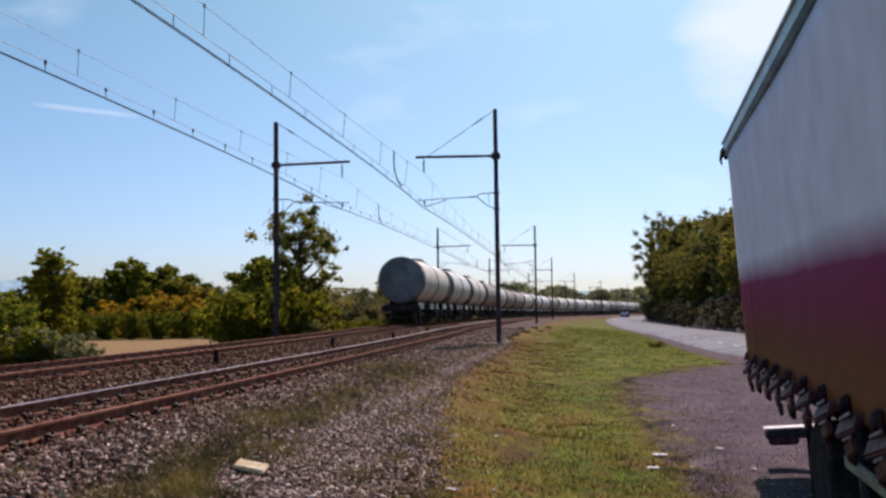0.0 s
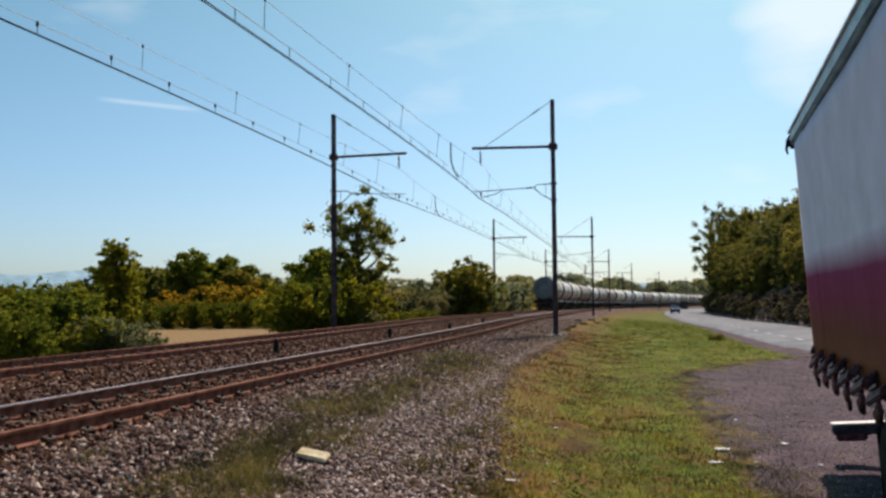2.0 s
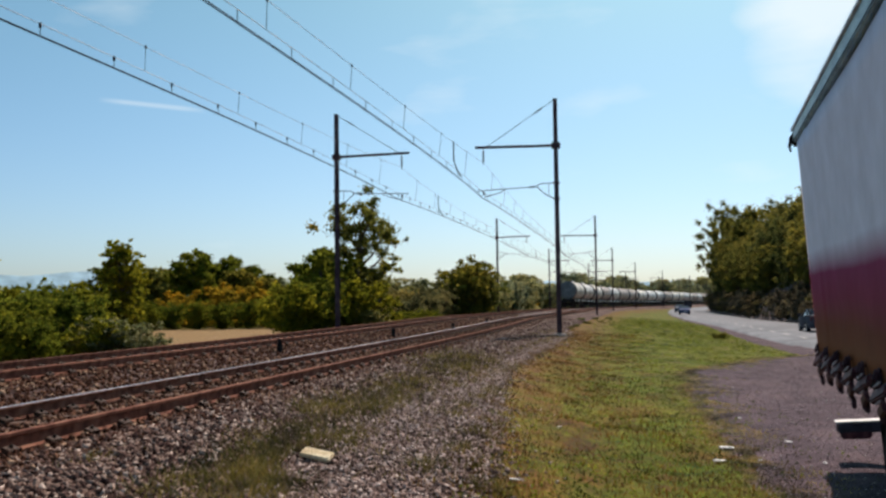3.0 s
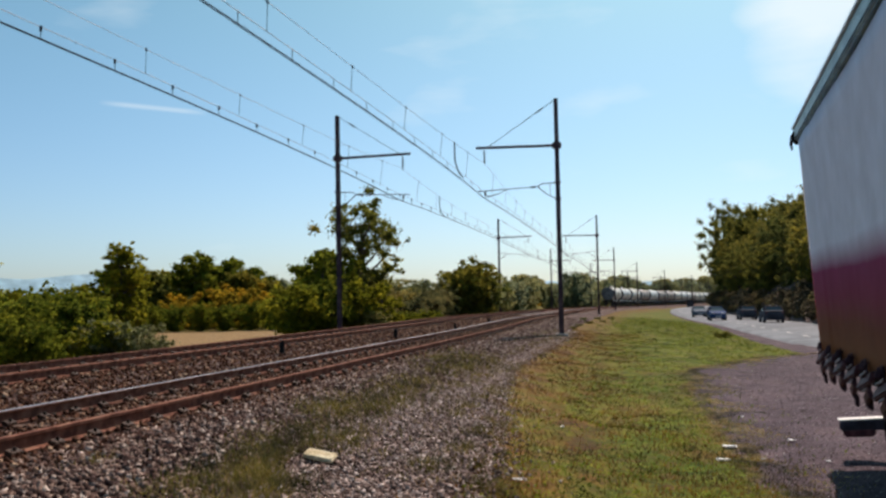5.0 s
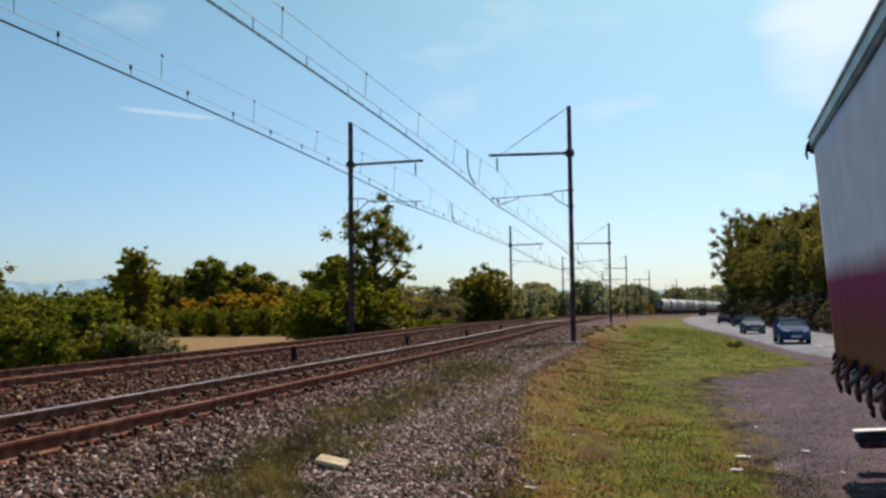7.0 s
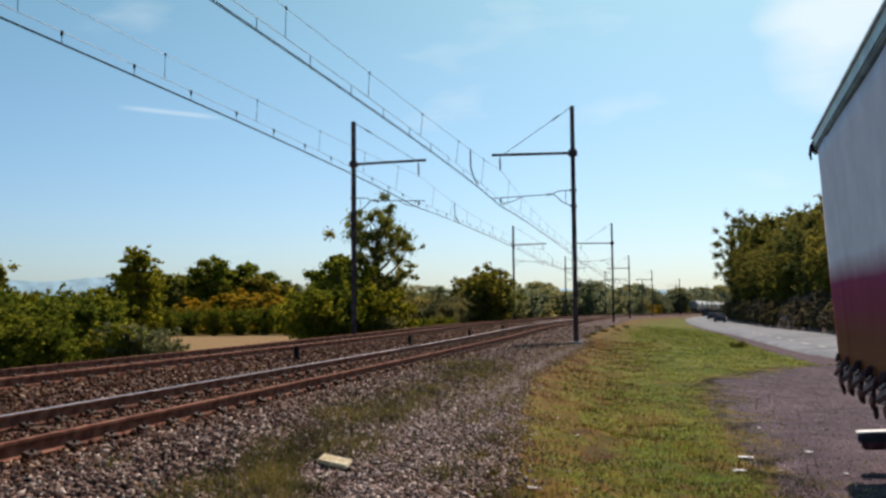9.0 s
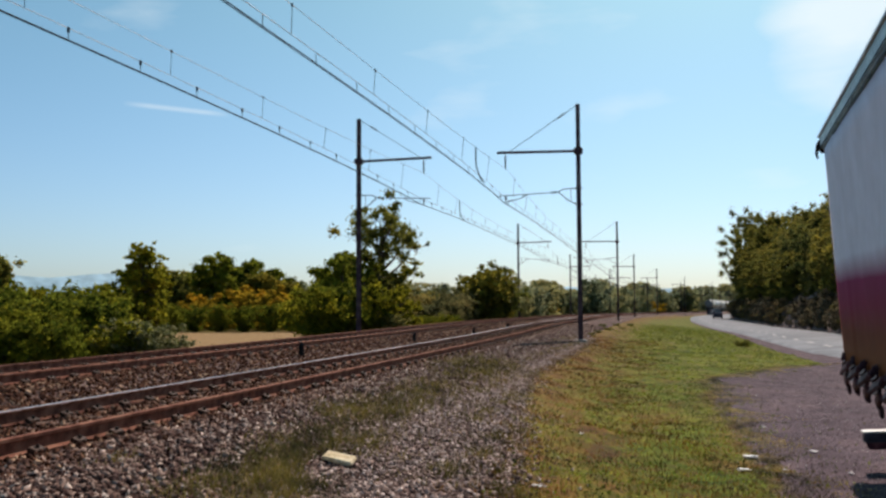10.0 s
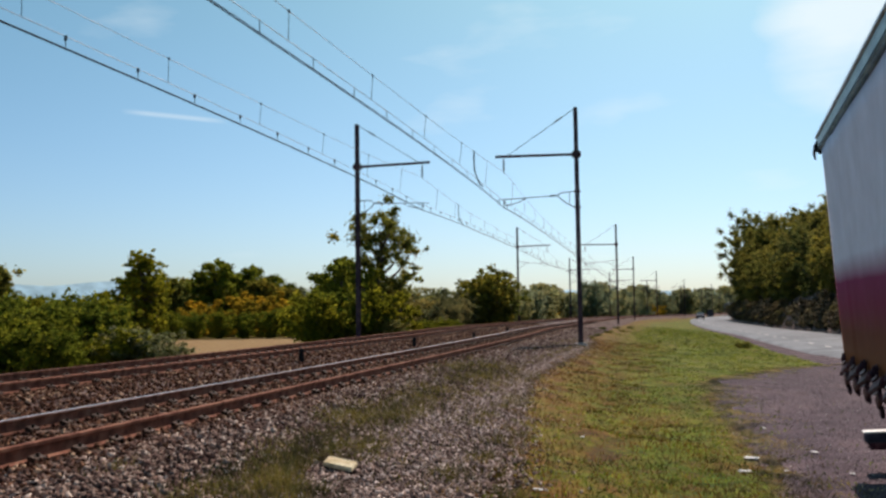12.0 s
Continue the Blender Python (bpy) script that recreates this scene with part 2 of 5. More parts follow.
MAT = {
    "ground": ground_mat(), "road": road_mat(), "rail": rail_mat(), "curtain": curtain_mat(), "glass": glass_mat(),
    "paint": worn("worn_road_paint", (0.36, 0.36, 0.36), (0.5, 0.5, 0.49), (0.62, 0.62, 0.6), 2.0, 0.7),
    "railtop": worn("polished_rail_head", (0.17, 0.155, 0.18), (0.24, 0.225, 0.26), (0.31, 0.295, 0.335), 8, 0.6, 0.5, 60, 0.1, 0.001),
    "bed": worn("ballast_bed", (0.06, 0.035, 0.03), (0.12, 0.077, 0.067), (0.20, 0.135, 0.12), 1.6, 0.95, 0, 26.0, 1.0, 0.06),
    "stone": varied("ballast_stone", [(0.0, (0.035, 0.018, 0.016)), (0.4, (0.10, 0.057, 0.048)), (0.7, (0.20, 0.135, 0.11)), (0.88, (0.34, 0.255, 0.215)), (1.0, (0.62, 0.52, 0.45))], 0.9, 30, 0.4, True),
    "grit": varied("pinkish_ballast_grit", [(0.0, (0.08, 0.05, 0.042)), (0.3, (0.19, 0.132, 0.113)), (0.7, (0.34, 0.25, 0.22)), (1.0, (0.66, 0.56, 0.51))], 0.9, 30, 0.4, True),
    "rust_stone": varied("rusty_ballast_stone", [(0.0, (0.028, 0.010, 0.006)), (0.5, (0.080, 0.033, 0.020)), (0.85, (0.175, 0.087, 0.052)), (1.0, (0.46, 0.31, 0.21))], 0.9, 30, 0.4, True),
    "sleeper": varied("weathered_sleeper", [(0.0, (0.07, 0.042, 0.032)), (1.0, (0.15, 0.10, 0.08))], 0.95, 25),
    "clip": worn("dark_rusty_fastening", (0.02, 0.012, 0.01), (0.045, 0.025, 0.02), (0.09, 0.05, 0.035), 8, 0.7, 0.2),
    "mast": worn("weathered_mast_steel", (0.035, 0.02, 0.03), (0.055, 0.034, 0.044), (0.09, 0.06, 0.066), 2.5, 0.75, 0.0),
    "wire": worn("dark_tarnished_wire", (0.012, 0.012, 0.014), (0.02, 0.02, 0.022), (0.03, 0.03, 0.032), 5, 1.0, 0.0),
    # paler copy of the wire: sunlight along it is put into the colour
    "bright_wire": worn("weathered_copper_sun_toned", (0.07, 0.07, 0.08), (0.14, 0.14, 0.15), (0.22, 0.22, 0.23), 5, 0.6, 0.3),
    "insulator": worn("brown_glazed_insulator", (0.03, 0.018, 0.014), (0.05, 0.03, 0.022), (0.08, 0.05, 0.04), 6, 0.25),
    "concrete": worn("pale_concrete", (0.30, 0.28, 0.26), (0.42, 0.40, 0.37), (0.52, 0.50, 0.46), 4, 0.9, 0, 50, 0.4),
    "tank_pale": worn("pale_grey_tank_paint", (0.66, 0.62, 0.53), (0.79, 0.75, 0.66), (0.84, 0.81, 0.73), 0.9, 0.5, 0, 18, 0.05),
    "tank_tan": worn("tan_tank_paint", (0.38, 0.31, 0.26), (0.52, 0.44, 0.38), (0.60, 0.52, 0.46), 0.9, 0.5, 0, 18, 0.05),
    "tank_white": worn("white_tank_paint", (0.62, 0.61, 0.57), (0.76, 0.74, 0.70), (0.82, 0.81, 0.77), 0.9, 0.45, 0, 18, 0.05),
    "tank_end": worn("darker_grey_tank_end", (0.13, 0.14, 0.145), (0.18, 0.19, 0.20), (0.23, 0.24, 0.25), 1.1, 0.6, 0, 20, 0.05),
    "band": worn("dark_tank_band", (0.03, 0.03, 0.032), (0.05, 0.05, 0.05), (0.08, 0.08, 0.08), 3, 0.7),
    "underframe": worn("brake_dust_underframe", (0.025, 0.02, 0.02), (0.05, 0.04, 0.038), (0.09, 0.07, 0.06), 4, 0.85),
    "wheel": worn("wagon_wheel_steel", (0.06, 0.04, 0.035), (0.10, 0.07, 0.06), (0.2, 0.17, 0.16), 5, 0.6, 0.4),
    "bark": worn("rough_bark", (0.05, 0.04, 0.03), (0.10, 0.08, 0.06), (0.17, 0.14, 0.11), 4, 0.95, 0, 22, 0.8, 0.04),
    "leaf": leaf_mat("green_leaves", (0.095, 0.118, 0.013), (0.19, 0.21, 0.021), (0.31, 0.32, 0.038)),
    "leaf_mixed": leaf_mat("turning_leaves", (0.09, 0.105, 0.026), (0.18, 0.19, 0.042), (0.30, 0.285, 0.068), (0.38, 0.28, 0.04)),
    "leaf_autumn": leaf_mat("autumn_leaves", (0.24, 0.15, 0.018), (0.42, 0.27, 0.024), (0.56, 0.38, 0.032), (0.24, 0.22, 0.03)),
    "leaf_pale": leaf_mat("pale_shrub_leaves", (0.10, 0.115, 0.035), (0.19, 0.20, 0.08), (0.40, 0.38, 0.24), (0.14, 0.17, 0.035)),
    # bank shrubs: shade painted in as a duller, purplish leaf colour
    "leaf_low_shade": leaf_mat("shrub_leaves_shade_tone", (0.075, 0.068, 0.058), (0.11, 0.10, 0.08), (0.16, 0.145, 0.105), (0.18, 0.165, 0.06)),
    "leaf_scrub": leaf_mat("grey_brown_scrub_leaves", (0.11, 0.11, 0.045), (0.19, 0.18, 0.075), (0.29, 0.26, 0.12), (0.24, 0.18, 0.07)),
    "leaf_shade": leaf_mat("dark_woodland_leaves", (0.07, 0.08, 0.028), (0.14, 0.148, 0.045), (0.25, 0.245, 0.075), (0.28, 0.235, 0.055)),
    "leaf_dusk": leaf_mat("yellowing_woodland_leaves", (0.10, 0.108, 0.028), (0.185, 0.185, 0.045), (0.30, 0.27, 0.062), (0.42, 0.34, 0.05)),
    "bank": worn("shaded_earth", (0.09, 0.065, 0.06), (0.14, 0.10, 0.092), (0.20, 0.15, 0.13), 0.8, 0.95, 0, 8, 0.8, 0.1),
    "car_steel": worn("steel_blue_car_paint", (0.10, 0.13, 0.18), (0.13, 0.165, 0.22), (0.17, 0.20, 0.26), 1, 0.8, 0.0, 30, 0.02),
    # far leaves: distance haze painted in as a pale greyish base colour
    "leaf_far": leaf_mat("far_leaves_haze_in_tone", (0.20, 0.23, 0.15), (0.29, 0.32, 0.19), (0.38, 0.40, 0.24), (0.38, 0.34, 0.14)),
    "clover": varied("broad_verge_leaves", [(0.0, (0.07, 0.108, 0.012)), (0.5, (0.14, 0.19, 0.02)), (0.85, (0.225, 0.27, 0.036)), (1.0, (0.32, 0.29, 0.08))], 0.8, 20, 0, True, 0.35),
    "chip": varied("pale_chippings", [(0.0, (0.10, 0.075, 0.08)), (0.6, (0.2, 0.155, 0.16)), (0.9, (0.46, 0.40, 0.39)), (1.0, (0.75, 0.72, 0.70))], 0.9, 30, 0.2, True),
    "grass": varied("grass_blades", [(0.0, (0.085, 0.125, 0.012)), (0.4, (0.15, 0.20, 0.018)), (0.78, (0.24, 0.285, 0.03)), (0.92, (0.32, 0.28, 0.05)), (1.0, (0.28, 0.17, 0.05))], 0.8, 20, 0, True, 0.45),
    "drygrass": varied("dry_grass_blades", [(0.0, (0.10, 0.055, 0.017)), (0.5, (0.21, 0.10, 0.027)), (1.0, (0.29, 0.17, 0.045))], 0.8, 20, 0, True, 0.2),
    "straw": varied("bleached_straw_blades", [(0.0, (0.22, 0.17, 0.07)), (0.5, (0.40, 0.31, 0.15)), (1.0, (0.58, 0.48, 0.28))], 0.85, 20, 0, True, 0.2),
    "weed": varied("olive_weeds", [(0.0, (0.10, 0.095, 0.024)), (0.6, (0.20, 0.175, 0.05)), (1.0, (0.34, 0.26, 0.11))], 0.8, 20, 0, True, 0.2),
    "slab": worn("cream_stone_slab", (0.50, 0.40, 0.24), (0.66, 0.54, 0.34), (0.74, 0.65, 0.46), 8, 0.85, 0, 60, 0.4),
    "litter": worn("white_litter", (0.6, 0.6, 0.6), (0.75, 0.75, 0.74), (0.82, 0.82, 0.82), 8, 0.6),
    "teal": worn("teal_grey_aluminium", (0.11, 0.16, 0.18), (0.18, 0.25, 0.27), (0.30, 0.38, 0.39), 3, 0.4, 0.4),
    "alu": worn("scuffed_aluminium", (0.42, 0.43, 0.46), (0.55, 0.56, 0.59), (0.66, 0.67, 0.7), 4, 0.4, 0.6),
    "strap": worn("dark_strap", (0.028, 0.014, 0.022), (0.048, 0.024, 0.036), (0.085, 0.05, 0.065), 6, 0.8),
    "strap_red": worn("faded_red_strap", (0.055, 0.015, 0.024), (0.09, 0.027, 0.038), (0.15, 0.06, 0.07), 9, 0.6),
    "pale_strap": worn("scuffed_pink_buckle_edge", (0.12, 0.07, 0.08), (0.22, 0.14, 0.155), (0.38, 0.29, 0.31), 12, 0.5),
    "rubber": worn("black_rubber", (0.012, 0.012, 0.013), (0.022, 0.021, 0.023), (0.04, 0.038, 0.04), 6, 0.8),
    "chassis": worn("dark_blue_chassis", (0.03, 0.03, 0.045), (0.05, 0.05, 0.075), (0.08, 0.08, 0.11), 4, 0.6),
    "car_blue": worn("deep_blue_car_paint", (0.035, 0.065, 0.16), (0.045, 0.085, 0.20), (0.055, 0.10, 0.24), 1, 0.8, 0.0, 30, 0.02),
    "car_dark": worn("dark_grey_car_paint", (0.04, 0.044, 0.06), (0.055, 0.06, 0.082), (0.075, 0.08, 0.105), 1, 0.8, 0.0, 30, 0.02),
    "lamp_glass": worn("clear_headlamp", (0.6, 0.62, 0.65), (0.75, 0.77, 0.8), (0.85, 0.86, 0.88), 5, 0.15),
    # hills: the blue of the distance haze is put into the base colour
    "hill": worn("hills_haze_blue", (0.33, 0.52, 0.63), (0.345, 0.535, 0.645), (0.36, 0.55, 0.66), 0.002, 1.0, 0, 0.01, 0),
}


# ---- mesh helpers ----
def mesh_of(name, verts, faces, mats, smooth=False, index=None):
    me = bpy.data.meshes.new(name)
    me.from_pydata([tuple(v) for v in verts], [], [tuple(f) for f in faces])
    for m in (mats if isinstance(mats, (list, tuple)) else [mats]):
        me.materials.append(MAT[m])
    if index is not None:
        me.polygons.foreach_set("material_index", np.asarray(index, dtype=np.int32))
    if smooth:
        me.polygons.foreach_set("use_smooth", np.ones(len(me.polygons), dtype=bool))
    me.update()
    return me


def fast_mesh(name, verts, faces, mat):
    """Many equal-sided faces at once; faces: an array n x 3 or n x 4."""
    me = bpy.data.meshes.new(name)
    verts, faces = np.asarray(verts, dtype=np.float32), np.asarray(faces, dtype=np.int32)
    k = faces.shape[1]
    me.vertices.add(len(verts))
    me.vertices.foreach_set("co", verts.ravel())
    me.loops.add(faces.size)
    me.loops.foreach_set("vertex_index", faces.ravel())
    me.polygons.add(len(faces))
    me.polygons.foreach_set("loop_start", np.arange(0, faces.size, k, dtype=np.int32))
    me.polygons.foreach_set("loop_total", np.full(len(faces), k, dtype=np.int32))
    me.materials.append(MAT[mat])
    me.update(calc_edges=True)
    me.validate()
    return me


def part(name, bm, mat, parent=None, label="", smooth=False):
    """Links a bmesh as one mesh object under a thing or a part."""
    me = bpy.data.meshes.new(name)
    bmesh.ops.recalc_face_normals(bm, faces=bm.faces)
    bm.to_mesh(me)
    bm.free()
    me.materials.append(MAT[mat])
    if smooth:
        me.polygons.foreach_set("use_smooth", np.ones(len(me.polygons), dtype=bool))
        me.set_sharp_from_angle(angle=radians(40))
    ob = new(name, me)
    ob.parent = parent
    if label:
        tagged(ob, label)
    return ob


def thing(name, label, category, group="", kind="", at=(0, 0, 0)):
    ob = new(name)
    ob.empty_display_size = 0.2
    ob.location = at
    return tagged(ob, label, category, group, kind)


def add_box(bm, size, at, rot=None, bevel=0.0):
    """A box with softened edges, added to bm."""
    t = bmesh.new()
    bmesh.ops.create_cube(t, size=1)
    bmesh.ops.scale(t, vec=size, verts=t.verts)
    if bevel:
        bmesh.ops.bevel(t, geom=t.edges[:], offset=bevel, segments=2, affect="EDGES")
    m = Matrix.Translation(at) @ (rot.to_matrix().to_4x4() if rot else Matrix.Identity(4))
    bmesh.ops.transform(t, matrix=m, verts=t.verts)
    join(bm, t)


def join(bm, t):
    me = bpy.data.meshes.new("tmp")
    t.to_mesh(me)
    t.free()
    bm.from_mesh(me)
    bpy.data.meshes.remove(me)


def box(size, at, rot=None, bevel=0.01):
    bm = bmesh.new()
    add_box(bm, size, at, rot, bevel)
    return bm


def add_tube(bm, pts, radii, sides=8, caps=True):
    """A tube along points; radii: one, or one a point."""
    pts = [Vector(p) for p in pts]
    radii = [radii] * len(pts) if isinstance(radii, (int, float)) else radii
    rings = []
    for i, p in enumerate(pts):
        d = (pts[min(i + 1, len(pts) - 1)] - pts[max(i - 1, 0)]).normalized()
        a = d.cross(Vector((0, 0, 1)))
        a = a.normalized() if a.length > 0.02 else Vector((1, 0, 0))
        b = d.cross(a).normalized()
        rings.append([bm.verts.new(p + radii[i] * (math.cos(q) * a + math.sin(q) * b)) for q in (2 * math.pi * k / sides for k in range(sides))])
    for r, s in zip(rings, rings[1:]):
        for k in range(sides):
            bm.faces.new((r[k], r[(k + 1) % sides], s[(k + 1) % sides], s[k]))
    if caps:
        bm.faces.new(rings[0][::-1])
        bm.faces.new(rings[-1])


def tube(pts, radii, sides=8):
    bm = bmesh.new()
    add_tube(bm, pts, radii, sides)
    return bm


def add_lathe(bm, profile, m, sides=16):
    """Turns (radius, height) pairs about the local z axis."""
    rings = []
    for r, h in profile:
        rings.append([bm.verts.new(m @ Vector((r * math.cos(2 * math.pi * k / sides), r * math.sin(2 * math.pi * k / sides), h))) for k in range(sides)])
    for r, s in zip(rings, rings[1:]):
        for k in range(sides):
            bm.faces.new((r[k], r[(k + 1) % sides], s[(k + 1) % sides], s[k]))
    bm.faces.new(rings[0][::-1])
    bm.faces.new(rings[-1])


def lathe(profile, m=Matrix.Identity(4), sides=16):
    bm = bmesh.new()
    add_lathe(bm, profile, m, sides)
    return bm


# ---- the lie of the land ----
class Line:
    """A smooth plan line through a few points, by distance along it."""

    def __init__(self, pts, step=1.0):
        p = np.array(pts, float)
        ext0, ext1 = p[0] - (p[1] - p[0]), p[-1] + (p[-1] - p[-2])
        q = np.vstack([ext0, p, ext1])
        out = []
        for i in range(1, len(q) - 2):
            a, b, c, d = q[i - 1:i + 3]
            for t in np.linspace(0, 1, 60, endpoint=False):
                out.append(0.5 * (2 * b + (c - a) * t + (2 * a - 5 * b + 4 * c - d) * t * t + (3 * b - a - 3 * c + d) * t ** 3))
        out.append(p[-1])
        out = np.array(out)
        s = np.concatenate([[0], np.cumsum(np.linalg.norm(np.diff(out, axis=0), axis=1))])
        self.s = np.arange(0, s[-1], step)
        self.p = np.stack([np.interp(self.s, s, out[:, 0]), np.interp(self.s, s, out[:, 1])], 1)
        for _ in range(12):
            self.p[1:-1] = (self.p[:-2] + 2 * self.p[1:-1] + self.p[2:]) / 4
        d = np.gradient(self.p, axis=0)
        self.d = d / np.linalg.norm(d, axis=1)[:, None]

    def at(self, s, u=0.0):
        """Place and heading (unit vector) at distance s, u metres to the right."""
        x, y = np.interp(s, self.s, self.p[:, 0]), np.interp(s, self.s, self.p[:, 1])
        dx, dy = np.interp(s, self.s, self.d[:, 0]), np.interp(s, self.s, self.d[:, 1])
        k = np.hypot(dx, dy)
        dx, dy = dx / k, dy / k
        return x + u * dy, y - u * dx, dx, dy

    def s_of_y(self, y):
        return float(np.interp(y, self.p[:, 1], self.s))

    def side(self, x, y):
        """Metres to the right of the line, by the line's place at the same y."""
        k = np.interp(y, self.p[:, 1], np.arange(len(self.s)))
        px = np.interp(k, np.arange(len(self.s)), self.p[:, 0])
        c = np.interp(k, np.arange(len(self.s)), self.d[:, 1])
        return (x - px) * c


TRACK = Line([(-17.5, -50), (-8.8, 0), (-7.0, 10), (-3.0, 34), (0.1, 57), (3.5, 80), (7.2, 104), (15.2, 152), (27.4, 205), (37.8, 240), (48, 270), (66.5, 321), (81, 365), (96, 407), (140, 530)])
ROAD_EDGE = Line([(0.6, -50), (6.9, 0), (11.9, 36.8), (14.9, 56.5), (18.2, 77), (24.4, 120), (30.8, 160), (37.2, 190), (47, 215), (63, 236), (90, 254), (140, 268), (200, 276)])
RAIL_Z, FAR_RAIL_Z = 0.42, 0.55
NEAR_U, FAR_U = 2.1, -2.1


def smooth(a, b, v):
    t = np.clip((v - a) / (b - a), 0, 1)
    return t * t * (3 - 2 * t)


def road_z(y):
    """The road falls gently away."""
    return np.interp(y, [40, 70, 100, 140], [-0.6, -0.8, -1.15, -1.35])


def fall(y):
    """The line and the land dip gently in the distance."""
    return -np.interp(y, [50, 95, 205, 268, 420], [0.0, 0.33, 1.3, 1.9, 3.0])


def toe_u(y):
    """Metres right of the line at which the ballast gives way to the grassed slope: a wide spill close by, a neat edge further on."""
    return np.interp(y, [9, 12, 15.5, 18, 22, 30, 60, 110], [6.9, 6.45, 5.85, 5.4, 4.95, 4.95, 5.3, 5.6])


def ground_z(x, y):
    u, r = TRACK.side(x, y), ROAD_EDGE.side(x, y)
    v = u - toe_u(y)
    left = -0.55 + 0.18 * smooth(12.0, 6.0, np.abs(u))
    right = np.interp(v, [-2.5, -0.6, 0.0, 0.8, 1.9, 2.6, 4.2, 8.0], [-0.9, -0.3, -0.06, -0.19, -0.35, -0.37, -0.30, -0.30])
    right = right - 0.35 * smooth(60, 150, y) * smooth(0.3, 4.0, v) + 0.2 * smooth(7, 2, y) * (v > 0)
    z = np.where(u < 0, left, right)
    z = z + fall(y)
    near_right = smooth(-7.0, -1.0, r)
    z = z * (1 - near_right) + (np.interp(y, [10, 24, 40], [-0.36, -0.5, -0.66]) + np.where(y > 40, road_z(y) + 0.54, 0)) * near_right
    z = np.where(r > 0, np.minimum(z, np.where(y > 38, road_z(y) - 0.06, z)), z)
    return z + verge_lumps(x, y) * smooth(0.0, 1.0, v) * (1 - near_right) * smooth(70, 40, y)


def verge_lumps(x, y):
    """Hummocks and hollows of the mown verge."""
    a = 0.036 * np.sin(x * 2.9 + 1.3 * np.sin(y * 0.9)) * np.sin(y * 1.5 + 0.8 * np.sin(x * 1.7))
    a = a + 0.022 * np.sin(x * 5.7 + y * 1.1) * np.sin(y * 3.7 - x * 2.3)
    return a + 0.10 * np.exp(-((x - 1.7) / 1.1) ** 2 - ((y - 12.6) / 0.9) ** 2) - 0.05 * np.exp(-((x - 1.4) / 1.2) ** 2 - ((y - 15.2) / 1.0) ** 2)


def put_colors(me, name, cols):
    a = me.color_attributes.new(name, "FLOAT_COLOR", "POINT")
    a.data.foreach_set("color", np.asarray(cols, dtype=np.float32).ravel())


def build_ground():
    def spread(inner, step, growth, limit):
        v, s = [inner], step
        while v[-1] < limit:
            s *= growth
            v.append(v[-1] + s)
        return np.array(v)
    xs = np.concatenate([-spread(16, 0.6, 1.12, 4200)[::-1], np.arange(-15.6, -4, 0.4), np.arange(-4, 8, 0.16), np.arange(8, 26, 0.4), spread(26, 0.5, 1.12, 4200)])
    ys = np.concatenate([-spread(4, 1.0, 1.3, 400)[::-1], np.arange(-3, 6, 0.4), np.arange(6, 30, 0.16), np.arange(30, 50, 0.4), spread(50, 0.5, 1.05, 4600)])
    X, Y = np.meshgrid(xs, ys)
    Z = ground_z(X, Y)
    u, r = TRACK.side(X, Y), ROAD_EDGE.side(X, Y)
    v = u - toe_u(Y)
    dry = (0.80 - 0.25 * np.clip(v + 1.1 * smooth(18, 10, Y), 0, 2.6)) * (u > 0) * smooth(6, 2, v) + 0.35 * (u <= 0) + 0.3 * smooth(150, 180, Y) * (u > 0)
    left_edge = np.interp(Y, [0, 9.4, 12, 17.2, 23.4, 31.3, 34, 48], [2.6, 2.75, 3.1, 3.8, 4.9, 9.3, 13, 32])
    gravel = smooth(-0.85, 0.85, X - left_edge) * smooth(36, 32, Y)
    gravel = np.maximum(gravel, smooth(-0.9, -0.2, r) * (Y < 150))
    dry = np.maximum(dry, 0.42 * np.exp(-((X - left_edge) / 0.35) ** 2) * (Y < 40))
    field = ((u < -11) & (u > -70) & (Y > 24) & (Y < 75)).astype(float)
    me = bpy.data.meshes.new("ground")
    n, k = X.shape
    idx = np.arange(n * k).reshape(n, k)
    faces = np.stack([idx[:-1, :-1], idx[:-1, 1:], idx[1:, 1:], idx[1:, :-1]], -1).reshape(-1, 4)
    me = fast_mesh("ground", np.stack([X, Y, Z], -1).reshape(-1, 3), faces, "ground")
    me.polygons.foreach_set("use_smooth", np.ones(len(me.polygons), dtype=bool))
    put_colors(me, "cover", np.stack([dry, gravel, field, np.ones_like(dry)], -1).reshape(-1, 4))
    tagged(new("ground", me), "flat land with green verge, dry grass, gravel and a ploughed field", "ground", kind="structure")


def swept(name, line, s_values, profile, mat, z=0.0, close=False):
    """A strip of (u, z) profile points carried along a line."""
    verts, faces = [], []
    k = len(profile)
    for s in s_values:
        for u, h in profile:
            x, y, _, _ = line.at(s, u)
            verts.append((x, y, h + (float(z(y)) if callable(z) else z)))
    for i in range(len(s_values) - 1):
        for j in range(k if close else k - 1):
            a, b = i * k + j, i * k + (j + 1) % k
            faces.append((a, b, b + k, a + k))
    if close:
        faces.append(tuple(range(k))[::-1])
        faces.append(tuple((len(s_values) - 1) * k + j for j in range(k)))
    return verts, faces


S_ALL = np.concatenate([np.arange(2, 160, 2.0), np.arange(160, TRACK.s[-1] - 3, 4.0)])


